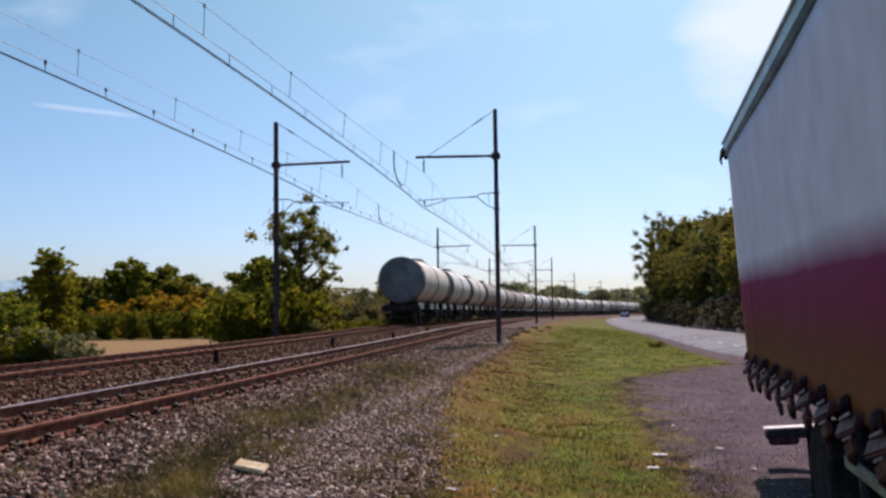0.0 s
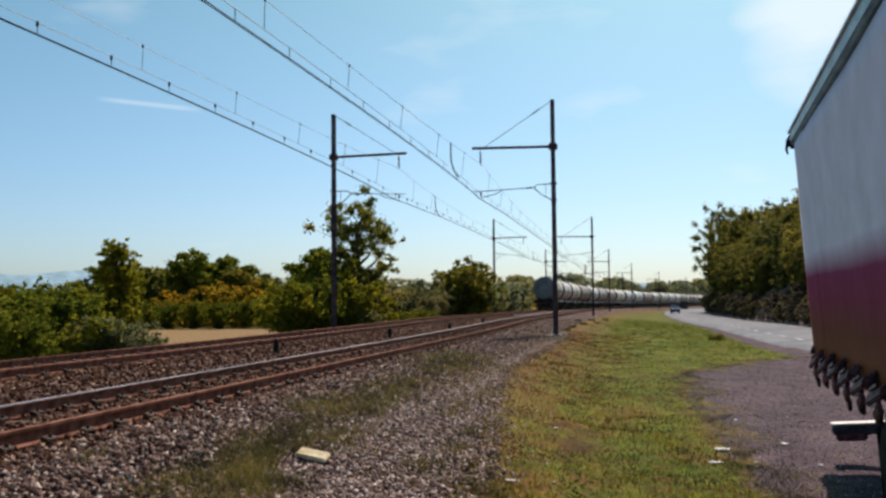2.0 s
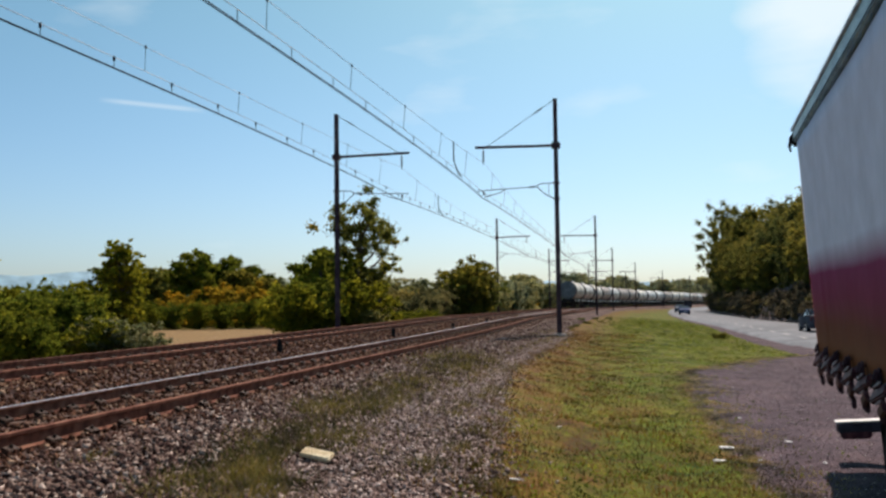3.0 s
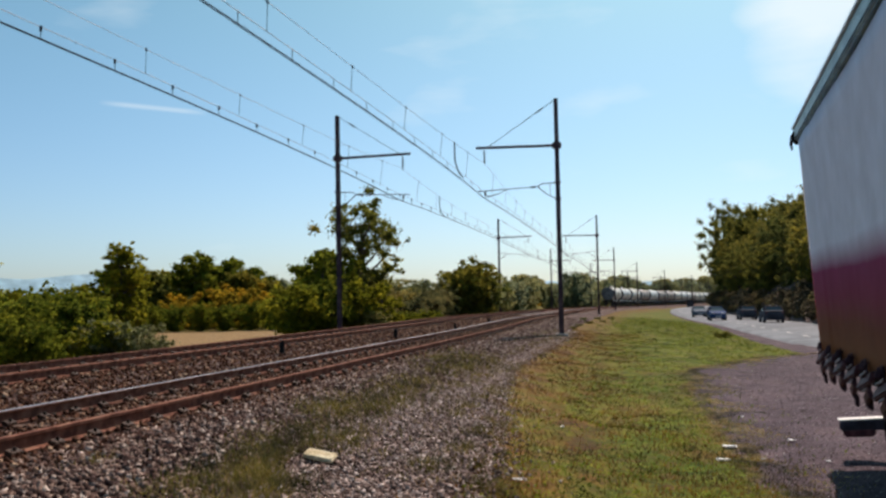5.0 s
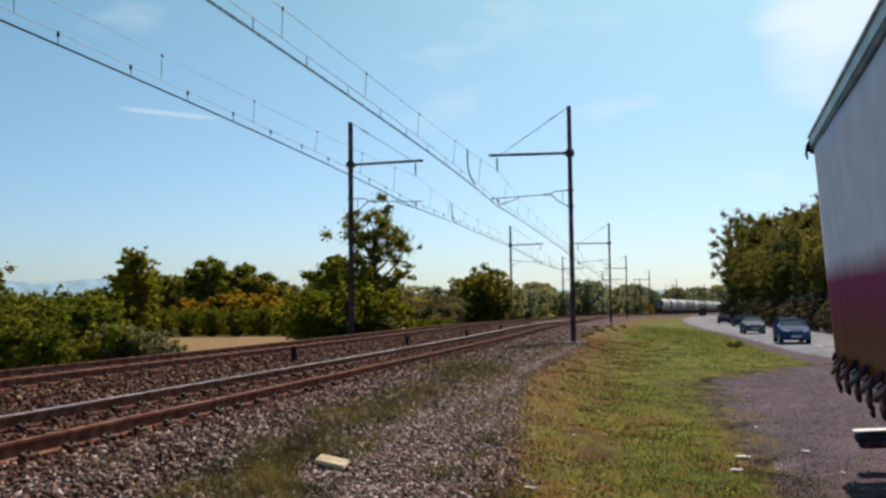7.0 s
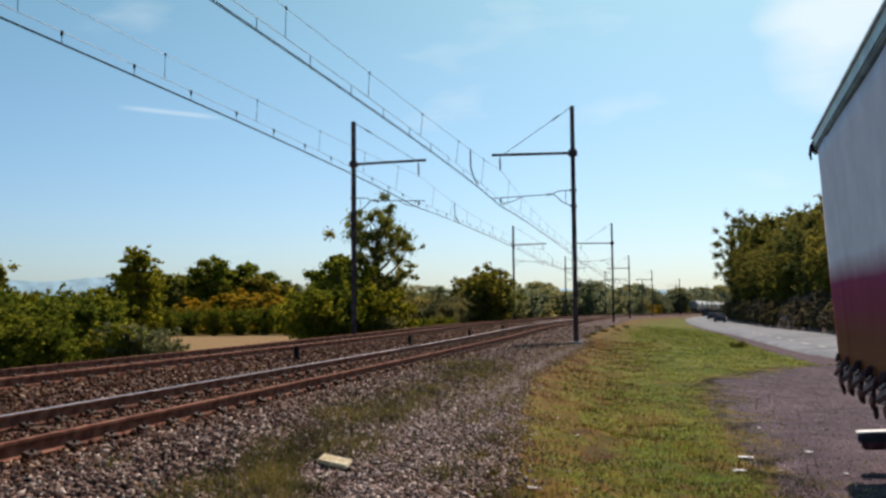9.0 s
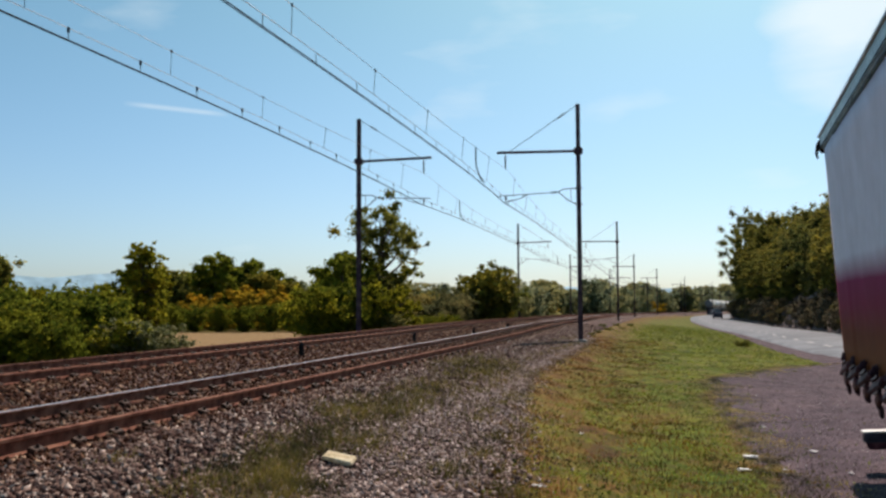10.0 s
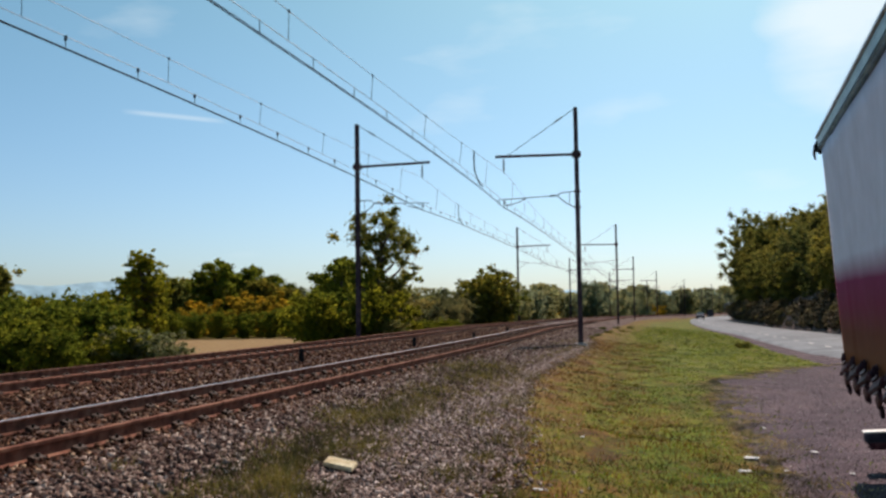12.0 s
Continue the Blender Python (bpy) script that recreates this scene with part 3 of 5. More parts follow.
def bed_z(u, y):
    """Top of the ballast."""
    t = toe_u(y)
    left = np.interp(u, [-8.2, -6.6, -4.6, -0.8, 0.0, 0.8, 3.7], [-1.4, -0.35, 0.34, 0.36, 0.22, 0.23, 0.235])
    w = np.clip((u - 3.7) / (t - 3.7), 0, 1)
    right = 0.235 - 0.10 * smooth(0, 0.45, w) - 0.155 * smooth(0.3, 1.0, w) - 0.75 * np.maximum(u - t, 0)
    return np.where(u < 3.7, left, right) + fall(y)


def build_bed():
    verts, faces = [], []
    k = 17
    for s in S_ALL:
        y0 = TRACK.at(s, 5.0)[1]
        t = float(toe_u(y0))
        for u in [-8.2, -6.6, -4.6, -0.8, 0.0, 0.8, 3.7] + [3.7 + (t - 3.7) * q for q in (0.15, 0.3, 0.45, 0.6, 0.75, 0.9, 1.0)] + [t + 0.25, t + 0.6, t + 1.6]:
            x, y, _, _ = TRACK.at(s, u)
            verts.append((x, y, float(bed_z(np.array(u), np.array(y0)))))
    for i in range(len(S_ALL) - 1):
        for j in range(k - 1):
            a, b = i * k + j, i * k + j + 1
            faces.append((a, b, b + k, a + k))
    tagged(new("ballast_bed", mesh_of("ballast_bed", verts, faces, "bed", True)), "grey-brown crushed stone ballast bed under the tracks", "ballast", kind="structure")


def build_road():
    ss = np.concatenate([np.arange(2, 260, 2.5), np.arange(260, ROAD_EDGE.s[-1] - 3, 4)])
    verts, faces = [], []
    for q in ss:
        e = float(road_left(ROAD_EDGE.at(q)[1]))
        for u, h in ((e - 0.25, -0.15), (e, 0.0), (3.6, 0.05), (6.9, 0.0), (7.2, -0.15)):
            x, y, _, _ = ROAD_EDGE.at(q, u)
            verts.append((x, y, h + float(road_z(y))))
    for i in range(len(ss) - 1):
        for j in range(4):
            a = i * 5 + j
            faces.append((a, a + 1, a + 6, a + 5))
    road = tagged(new("road", mesh_of("road", verts, faces, "road", True)), "sunlit grey two-lane asphalt road with worn white dashes", "road", kind="structure")
    for s in np.arange(20, 300, 4.8):
        e = float(road_left(ROAD_EDGE.at(s)[1])) + 1.35
        v, f = swept("dash", ROAD_EDGE, np.arange(s, s + 2.1, 1.0), [(e, 0.032), (e + 0.14, 0.034)], "paint", road_z)
        d = new("lane_dash", mesh_of("lane_dash", v, f, "paint"))
        d.parent = road


def road_left(y):
    """The asphalt's left edge, right of the plan line."""
    return np.interp(y, [36, 45, 65, 110, 140], [0.95, 0.85, 0.5, 0.2, 0.0])


RAIL_PROFILE = [(-0.07, -0.172), (-0.07, -0.160), (-0.012, -0.140), (-0.010, -0.045), (-0.036, -0.036), (-0.036, -0.006), (-0.028, 0.0),
                (0.028, 0.0), (0.036, -0.006), (0.036, -0.036), (0.010, -0.045), (0.012, -0.140), (0.07, -0.160), (0.07, -0.172)]


def build_track(u0, z, label, shine):
    track = thing("railway_track", label, "railway track", "parallel tracks", "structure")
    for side in (-0.7525, 0.7525):
        prof = [(u0 + side + a, b) for a, b in RAIL_PROFILE]
        v, f = swept("rail", TRACK, S_ALL, prof, "rail", lambda y: z + fall(y), True)
        idx = np.zeros(len(f), dtype=int)
        top = np.arange(len(S_ALL) - 1) * len(prof) + 6
        for off in ((-1, 0, 1) if side == shine else ()):
            idx[top + off] = 1
        ob = new("rail", mesh_of("rail", v, f, ["rail", "railtop"], False, idx))
        ob.parent = track
    return track


def build_sleepers(track, u0, z, s0, s1, limit=150):
    sl = box((2.45, 0.25, 0.14), (0, 0, -0.07), None, 0.02)
    me = bpy.data.meshes.new("sleeper")
    sl.to_mesh(me)
    sl.free()
    me.materials.append(MAT["sleeper"])
    cl = bmesh.new()
    for side in (-1, 1):
        add_box(cl, (0.09, 0.16, 0.05), (side * 0.10, 0, 0.03), Euler((0, side * 0.35, 0)), 0.008)
        add_tube(cl, [(side * 0.11, 0, 0.03), (side * 0.11, 0, 0.085)], 0.018, 6)
    mc = bpy.data.meshes.new("rail_clip")
    cl.to_mesh(mc)
    cl.free()
    mc.materials.append(MAT["clip"])
    for i, s in enumerate(np.arange(s0, s1, 0.6)):
        if i >= limit:
            break
        x, y, dx, dy = TRACK.at(s, u0)
        h = math.degrees(math.atan2(-dx, dy))
        o = new("sleeper", me)
        o.parent = track
        o.matrix_basis = pose(x, y, z + float(fall(y)) - 0.172 + random.uniform(-0.006, 0.006), 0, 0, h + random.uniform(-0.6, 0.6))
        for side in (-0.7525, 0.7525):
            x, y, dx, dy = TRACK.at(s, u0 + side)
            c = new("rail_clip", mc)
            c.parent = track
            c.matrix_basis = pose(x, y, z + float(fall(y)) - 0.172, 0, 0, h)


def far_sleepers(track, u0, z, s0, s1):
    v, f = [], []
    for s in np.arange(s0, s1, 0.6):
        b = len(v)
        for h in (-0.1, 0.0):
            for a, c in ((-1.22, -0.12), (1.22, -0.12), (1.22, 0.12), (-1.22, 0.12)):
                x, y, dx, dy = TRACK.at(s + c, u0 + a)
                v.append((x, y, z + float(fall(y)) - 0.172 + h))
        f += [(b + 4, b + 5, b + 6, b + 7), (b, b + 1, b + 5, b + 4), (b + 1, b + 2, b + 6, b + 5), (b + 2, b + 3, b + 7, b + 6), (b + 3, b, b + 4, b + 7)]
    o = new("far_sleepers", mesh_of("far_sleepers", v, f, "sleeper"))
    o.parent = track
    tagged(o, "weathered sleepers further along the line", kind="stuff")


def stones(name, label, mat, count, place, lo, hi, seed):
    """Loose angular stones strewn by place(rng, n) -> x, y, z."""
    rng = np.random.default_rng(seed)
    base = np.array([(1, 0, 0), (-1, 0, 0), (0, 1, 0), (0, -1, 0), (0, 0, 1), (0, 0, -1)], float)
    tri = np.array([(0, 2, 4), (2, 1, 4), (1, 3, 4), (3, 0, 4), (2, 0, 5), (1, 2, 5), (3, 1, 5), (0, 3, 5)])
    x, y, z = place(rng, count)
    n = len(x)
    size = rng.uniform(lo, hi, n) ** 1.0
    shape = rng.uniform(0.55, 1.25, (n, 6, 1)) * base[None] * size[:, None, None] + rng.normal(0, 0.22, (n, 6, 3)) * size[:, None, None]
    q = rng.normal(size=(n, 4))
    q /= np.linalg.norm(q, axis=1)[:, None]
    w, a, b, c = q.T
    R = np.stack([1 - 2 * (b * b + c * c), 2 * (a * b - c * w), 2 * (a * c + b * w), 2 * (a * b + c * w), 1 - 2 * (a * a + c * c), 2 * (b * c - a * w),
                  2 * (a * c - b * w), 2 * (b * c + a * w), 1 - 2 * (a * a + b * b)], 1).reshape(n, 3, 3)
    v = np.einsum("nij,nkj->nki", R, shape) + np.stack([x, y, z], 1)[:, None]
    f = tri[None] + (np.arange(n) * 6)[:, None, None]
    return tagged(new(name, fast_mesh(name, v.reshape(-1, 3), f.reshape(-1, 3), mat)), label, "ballast stones", kind="stuff")


def on_bed(u_lo, u_hi, s_lo, s_hi, power=1.7, lift=0.0):
    """Scatter over a stretch of the bed, denser near s_lo; the lower end of the shoulder thins out over the ground."""
    def place(rng, n):
        s = s_lo + (s_hi - s_lo) * rng.random(n) ** power
        u = rng.uniform(u_lo, u_hi, n)
        x, y, _, _ = TRACK.at(s, u)
        z = np.maximum(bed_z(u, y), ground_z(x, y)) + lift + rng.uniform(-0.015, 0.02, n)
        return x, y, z
    return place


def on_shoulder(s0):
    """Coarse stones from the sleeper ends down to about a metre short of the toe."""
    def place(rng, n):
        s = s0 + 60 * rng.random(n) ** 1.7
        x0, y0, _, _ = TRACK.at(s, 5.0)
        t = toe_u(y0)
        u = 3.2 + (t - 3.2 - 1.5 * smooth(20, 11, y0)) * rng.random(n) ** 1.15 + rng.normal(0, 0.06, n)
        x, y, _, _ = TRACK.at(s, u)
        return x, y, np.maximum(bed_z(u, y), ground_z(x, y)) + rng.uniform(-0.015, 0.02, n)
    return place


def build_stones():
    s5 = TRACK.s_of_y(5)
    stones("shoulder_stones", "loose pale and dark crushed stones on the ballast shoulder", "stone", 62000, on_shoulder(s5), 0.019, 0.046, 11)
    stones("four_foot_stones", "crushed stones between the near rails", "rust_stone", 20000, on_bed(0.5, 3.7, s5 + 1, s5 + 60, 1.7, 0.012), 0.02, 0.042, 12)
    stones("six_foot_stones", "rust-brown crushed stones between the two tracks", "rust_stone", 22000, on_bed(-1.4, 1.2, s5 + 2, s5 + 70), 0.025, 0.055, 13)
    stones("far_track_stones", "rust-brown crushed stones on the further track", "rust_stone", 12000, on_bed(-4.9, -0.8, s5 + 6, s5 + 70, 1.7, 0.012), 0.025, 0.05, 14)

    def spill(rng, n):
        s = s5 + 40 * rng.random(n) ** 1.8
        x0, y0, _, _ = TRACK.at(s, 5.0)
        u = toe_u(y0) - 0.5 - 1.4 * smooth(20, 11, y0) + (0.7 + 1.4 * smooth(20, 11, y0)) * rng.random(n) + rng.exponential(0.12, n)
        x, y, _, _ = TRACK.at(s, u)
        return x, y, np.maximum(bed_z(u, y), ground_z(x, y)) + rng.uniform(-0.006, 0.010, n)
    stones("toe_stones", "small scattered stones spilt at the foot of the ballast", "grit", 52000, spill, 0.012, 0.034, 15)

    def layby(rng, n):
        y = 6 + 26 * rng.random(n) ** 1.6
        x = rng.uniform(2.4, 9.5, n)
        keep = x > np.interp(y, [0, 9.4, 12, 17.2, 23.4, 31.3], [2.6, 2.75, 3.1, 3.8, 4.9, 9.3]) - rng.exponential(0.15, n)
        x, y = x[keep], y[keep]
        return x, y, ground_z(x, y) + 0.004
    stones("layby_chippings", "fine grey-mauve chippings on the lay-by", "chip", 22000, layby, 0.004, 0.013, 16)


# ---- overhead line ----
def build_mast(arm=3.5, stay=True, top=10.15):
    mast = thing("catenary_mast", "dark steel catenary mast with a horizontal arm over the track", "catenary mast", "masts along the line")
    bm = bmesh.new()
    half = [(-0.10, -0.107), (0.10, -0.107), (0.10, -0.093), (0.006, -0.093), (0.006, 0.093), (0.10, 0.093), (0.10, 0.107), (-0.10, 0.107), (-0.10, 0.093), (-0.006, 0.093), (-0.006, -0.093), (-0.10, -0.093)]
    lo, hi = [bm.verts.new((a, b, -0.05)) for a, b in half], [bm.verts.new((a * 0.85, b * 0.85, top)) for a, b in half]
    for k in range(12):
        bm.faces.new((lo[k], lo[(k + 1) % 12], hi[(k + 1) % 12], hi[k]))
    bm.faces.new(lo[::-1])
    bm.faces.new(hi)
    part("post", bm, "mast", mast)
    part("footing", box((0.55, 0.55, 0.5), (0, 0, -0.16), None, 0.03), "concrete", mast, "pale concrete footing block")
    part("arm", tube([(-0.12, 0, 8.12), (arm, 0, 8.18)], 0.06, 10), "mast", mast)
    part("collar", box((0.38, 0.32, 0.28), (0, 0, 8.12), None, 0.04), "mast", mast)
    for z in (6.52, 5.83):
        part("clamp", box((0.27, 0.27, 0.07), (0, 0, z), None, 0.01), "mast", mast)

    def insulator(p, q, name="insulator", r=0.055):
        p, q = Vector(p), Vector(q)
        d = q - p
        prof = [(0.012, 0.0)]
        steps = 5
        for i in range(steps):
            h = d.length * (0.15 + 0.7 * i / steps)
            prof += [(0.018, h), (r, h + 0.015), (r * 0.9, h + 0.03), (0.018, h + d.length * 0.7 / steps * 0.9)]
        prof.append((0.012, d.length))
        part(name, lathe(prof, Matrix.Translation(p) @ d.to_track_quat("Z", "Y").to_matrix().to_4x4(), 10), "insulator", mast)
    insulator((arm - 0.36, 0, 8.1), (arm - 0.36, 0, 7.42))
    # steady arm with its bracket
    bm = bmesh.new()
    add_tube(bm, [(0.08, 0, 6.52), (0.68, 0, 6.50), (0.86, 0, 6.38)], 0.022, 6)
    add_tube(bm, [(0.08, 0, 5.83), (0.46, 0, 6.02), (0.86, 0, 6.38)], 0.022, 6)
    add_tube(bm, [(0.33, 0, 6.51), (0.33, 0, 5.96)], 0.012, 6)
    part("bracket", bm, "mast", mast)
    insulator((0.86, 0, 6.38), (1.24, 0, 6.36))
    part("steady_arm", tube([(1.24, 0, 6.36), (2.4, 0, 6.32), (arm - 0.05, 0, 6.28)], 0.02, 6), "mast", mast)
    part("registration_arm", tube([(arm - 0.34, 0, 6.0), (arm - 1.0, 0, 6.15), (arm - 1.28, 0, 6.30)], 0.018, 6), "mast", mast)
    insulator((arm - 0.36, 0, 6.28), (arm - 0.36, 0, 6.06), r=0.05)
    if stay:
        part("stay", tube([(0.05, 0, 10.1), (arm - 0.55, 0, 8.22)], 0.014, 6), "wire", mast)
        insulator((0.5, 0, 9.81), (0.95, 0, 9.52), r=0.045)
    return mast


MAST_S = [TRACK.s_of_y(39.3) + 54.3 * k for k in range(-1, 9)]


def build_masts():
    right, left = build_mast(3.5, True), build_mast(3.5, True)
    for k, s in enumerate(MAST_S):
        for ob, u, turn, ds in ((right, 5.11, 180, 0.0), (left, -5.25, 0, 1.8)):
            x, y, dx, dy = TRACK.at(s + ds, u)
            m = pose(x, y, float(fall(y)) + (-0.05 if u > 0 else 0.16), 0, 0, math.degrees(math.atan2(-dx, dy)) + turn)
            if k == 0:
                ob.matrix_basis = m
            else:
                copy_thing(ob, m)


def build_wires(u0, ds, lift, label, odd, jump):
    """Twin contact wire, auxiliary wire close above it and the messenger; odd: half a step between the two kinds of dropper; jump: jumper's place from a mast."""
    cat = thing("overhead_line", label, "overhead line", "overhead lines")
    mast_s = [s + ds for s in MAST_S]
    sup = [mast_s[0] - 54.3] + mast_s + [mast_s[-1] + 54.3]

    def heights(s):
        k = min(max(int((s - sup[0]) // 54.3), 0), len(sup) - 2)
        f = (s - sup[k]) / 54.3
        side = (0.18 if k % 2 else -0.18) * (1 - f) + (-0.18 if k % 2 else 0.18) * f
        dip = float(fall(TRACK.at(s)[1]))
        zc = 6.0 + lift + 0.28 * (1 - (2 * f - 1) ** 2) + dip
        return side, zc, zc + 0.24 + 0.04 * (2 * f - 1) ** 4, 7.05 + lift + 0.45 * abs(2 * f - 1) ** 3.5 + dip
    end = min(sup[-1], TRACK.s[-1] - 3)
    con, aux, mes = [], [], []
    for s in np.arange(max(sup[0], 2.0), end, 1.18):
        side, zc, za, zm = heights(s)
        x, y, _, _ = TRACK.at(s, u0 + side)
        xm, ym, _, _ = TRACK.at(s, u0 + side * 0.3)
        con.append((x, y, zc))
        aux.append((x, y, za))
        mes.append((xm, ym, zm))
    bm = bmesh.new()
    add_tube(bm, con, 0.010, 5)
    add_tube(bm, [(x + 0.045, y, z) for x, y, z in con], 0.010, 5)
    part("contact_wire", bm, "wire", cat)
    part("auxiliary_wire", tube(aux, 0.007, 5), "bright_wire", cat, "copper auxiliary wire with sunlight put into its pale colour")
    part("messenger_wire", tube(mes, 0.006, 5), "bright_wire", cat)
    step = 54.3 / 23
    for k in range(len(sup) - 1):
        for i in range(23):
            s = sup[k] + (i + (0.5 if odd else 0.0)) * step
            if 2 < s < end:
                side, zc, za, zm = heights(s)
                x, y, _, _ = TRACK.at(s, u0 + side)
                bm = bmesh.new()
                add_tube(bm, [(x, y, zc), (x, y, za)], 0.008, 5)
                if not odd:
                    add_box(bm, (0.045, 0.03, 0.10), (x, y, za - 0.03))
                part("short_dropper", bm, "wire", cat)
            s = sup[k] + (i + (0.0 if odd else 0.5)) * step
            if i % 2 and 2 < s < end:
                side, zc, za, zm = heights(s)
                x, y, _, _ = TRACK.at(s, u0 + side)
                xm, ym, _, _ = TRACK.at(s, u0 + side * 0.3)
                bm = bmesh.new()
                add_tube(bm, [(x, y, za), (xm, ym, zm)], 0.007, 4)
                add_box(bm, (0.03, 0.05, 0.06), (xm, ym, zm))
                part("long_dropper", bm, "wire", cat)
    for s in mast_s[1:5]:
        a = s + jump
        p = [TRACK.at(a + q, u0) for q in (0, 0, 0.05, 0.7, 1.5)]
        _, zc, za, zm = heights(a)
        part("jumper", tube([(p[0][0], p[0][1], zm), (p[1][0], p[1][1], za + 0.35), (p[2][0], p[2][1], za + 0.12), (p[3][0], p[3][1], zc + 0.08), (p[4][0], p[4][1], zc)], 0.024, 6), "wire", cat)


# ---- plants ----
def leaf_cloud(rng, centres, radii, n, size, flat=0.75):
    """Leaves: small bent quads round clump centres, thicker towards the clumps' outsides."""
    k = rng.choice(len(centres), n, p=radii ** 1.6 / (radii ** 1.6).sum())
    d = rng.normal(size=(n, 3))
    d /= np.linalg.norm(d, axis=1)[:, None]
    r = np.abs(rng.normal(0, 0.62, n))
    p = centres[k] + d * (radii[k] * r)[:, None] * np.array([1, 1, flat])
    a = rng.normal(size=(n, 3))
    a /= np.linalg.norm(a, axis=1)[:, None]
    b = np.cross(a, d + rng.normal(0, 0.5, (n, 3)))
    b /= np.linalg.norm(b, axis=1)[:, None] + 1e-9
    s = size * rng.uniform(0.6, 1.4, n)[:, None]
    up = np.cross(a, b) * s * 0.25
    v = np.stack([p - a * s, p + b * s * 0.55 + up, p + a * s, p - b * s * 0.55 + up], 1).reshape(-1, 3)
    f = np.arange(n * 4).reshape(n, 4)
    return v, f


def build_tree(name, label, category, seed, height, spread, leaves, size, mat, trunk=0.3, low=0.25, clumps=26, tall=False, lean=0.0):
    """Trunk, limbs and a crown of leaf clumps; low: where the crown starts, as a share of the height."""
    rng = np.random.default_rng(seed)
    tree = thing(name, label, category)
    bm = bmesh.new()
    tr = height * 0.028 * trunk / 0.3
    top = Vector((lean * height, 0, height * 0.8))
    add_tube(bm, [(0, 0, -0.3), (0.02 * height * rng.normal(), 0.02 * height * rng.normal(), height * 0.3), top], [tr * 1.3, tr, tr * 0.3], 8)
    cs, rs = [], []
    for i in range(clumps):
        h = low + (0.93 - low) * (i + 0.5) / clumps
        wide = math.sin(math.pi * min(max((h - low) / (1.02 - low), 0.06), 0.97)) ** (0.6 if not tall else 0.35)
        ang = i * 2.4 + rng.uniform(-0.7, 0.7)
        rad = spread * wide * rng.uniform(0.3, 1.0)
        c = Vector((math.cos(ang) * rad + lean * height * h, math.sin(ang) * rad, height * (h + rng.normal(0, 0.04))))
        start = Vector((lean * height * h * 0.6, 0, height * max(h - 0.22, low * 0.6)))
        mid = start.lerp(c, 0.55) + Vector((0, 0, -0.03 * height))
        add_tube(bm, [start, mid, c], [tr * 0.42, tr * 0.25, tr * 0.08], 5)
        cs.append(start.lerp(c, 0.7))
        rs.append(spread * rng.uniform(0.16, 0.26))
        for _ in range(6):
            d = Vector(rng.normal(size=3)) * spread * 0.20
            d.z = abs(d.z) * 0.9 - 0.04 * spread
            q = c + d
            if rng.random() < 0.4:
                add_tube(bm, [c, q], [tr * 0.08, tr * 0.02], 3)
            cs.append(q)
            rs.append(spread * rng.uniform(0.07, 0.20))
    part("trunk", bm, "bark", tree)
    v, f = leaf_cloud(rng, np.array([tuple(c) for c in cs]), np.array(rs), int(leaves * 1.35), size)
    cr = new("crown", fast_mesh("crown", v, f, mat))
    cr.parent = tree
    return tree


def spot(px, depth, base_yaw=4.28):
    """Plan place seen at a bearing px (tangent of the angle right of a heading 4.28 degrees left of +y) and depth."""
    a = radians(base_yaw)
    cx = px * depth
    return cx * math.cos(a) - depth * math.sin(a), cx * math.sin(a) + depth * math.cos(a)


def scatter(template, rows, size=1.0):
    """Copies of a plant: bearing, depth, scale, turn. The last row takes the template itself."""
    for i, (b, d, k, turn) in enumerate(rows):
        x, y = spot(b, d)
        k *= size
        m = pose(x, y, float(ground_z(np.array(x), np.array(y))) - 0.05, 0, 0, turn) @ Matrix.Diagonal((k * random.uniform(0.94, 1.06), k * random.uniform(0.94, 1.06), k, 1))
        if i == len(rows) - 1:
            template.matrix_basis = m
        else:
            copy_thing(template, m)


def on_ground(px, py):
    """Plan place and height of what is seen at px, py at 9.5 s, where that ray meets the land."""
    z = 0.0
    for _ in range(40):
        x, y = spot(B(px), 1597 * (1.6 - z) / (py - 543.7 + (px - 784) * 0.0073))
        u = TRACK.side(np.array(x), np.array(y))
        z = 0.5 * z + 0.5 * float(max(ground_z(np.array(x), np.array(y)), bed_z(u, np.array(y))))
    return x, y, z


def B(x):
    """Bearing tangent from a place across the view at 9.5 s."""
    return (x - 784) / 1597


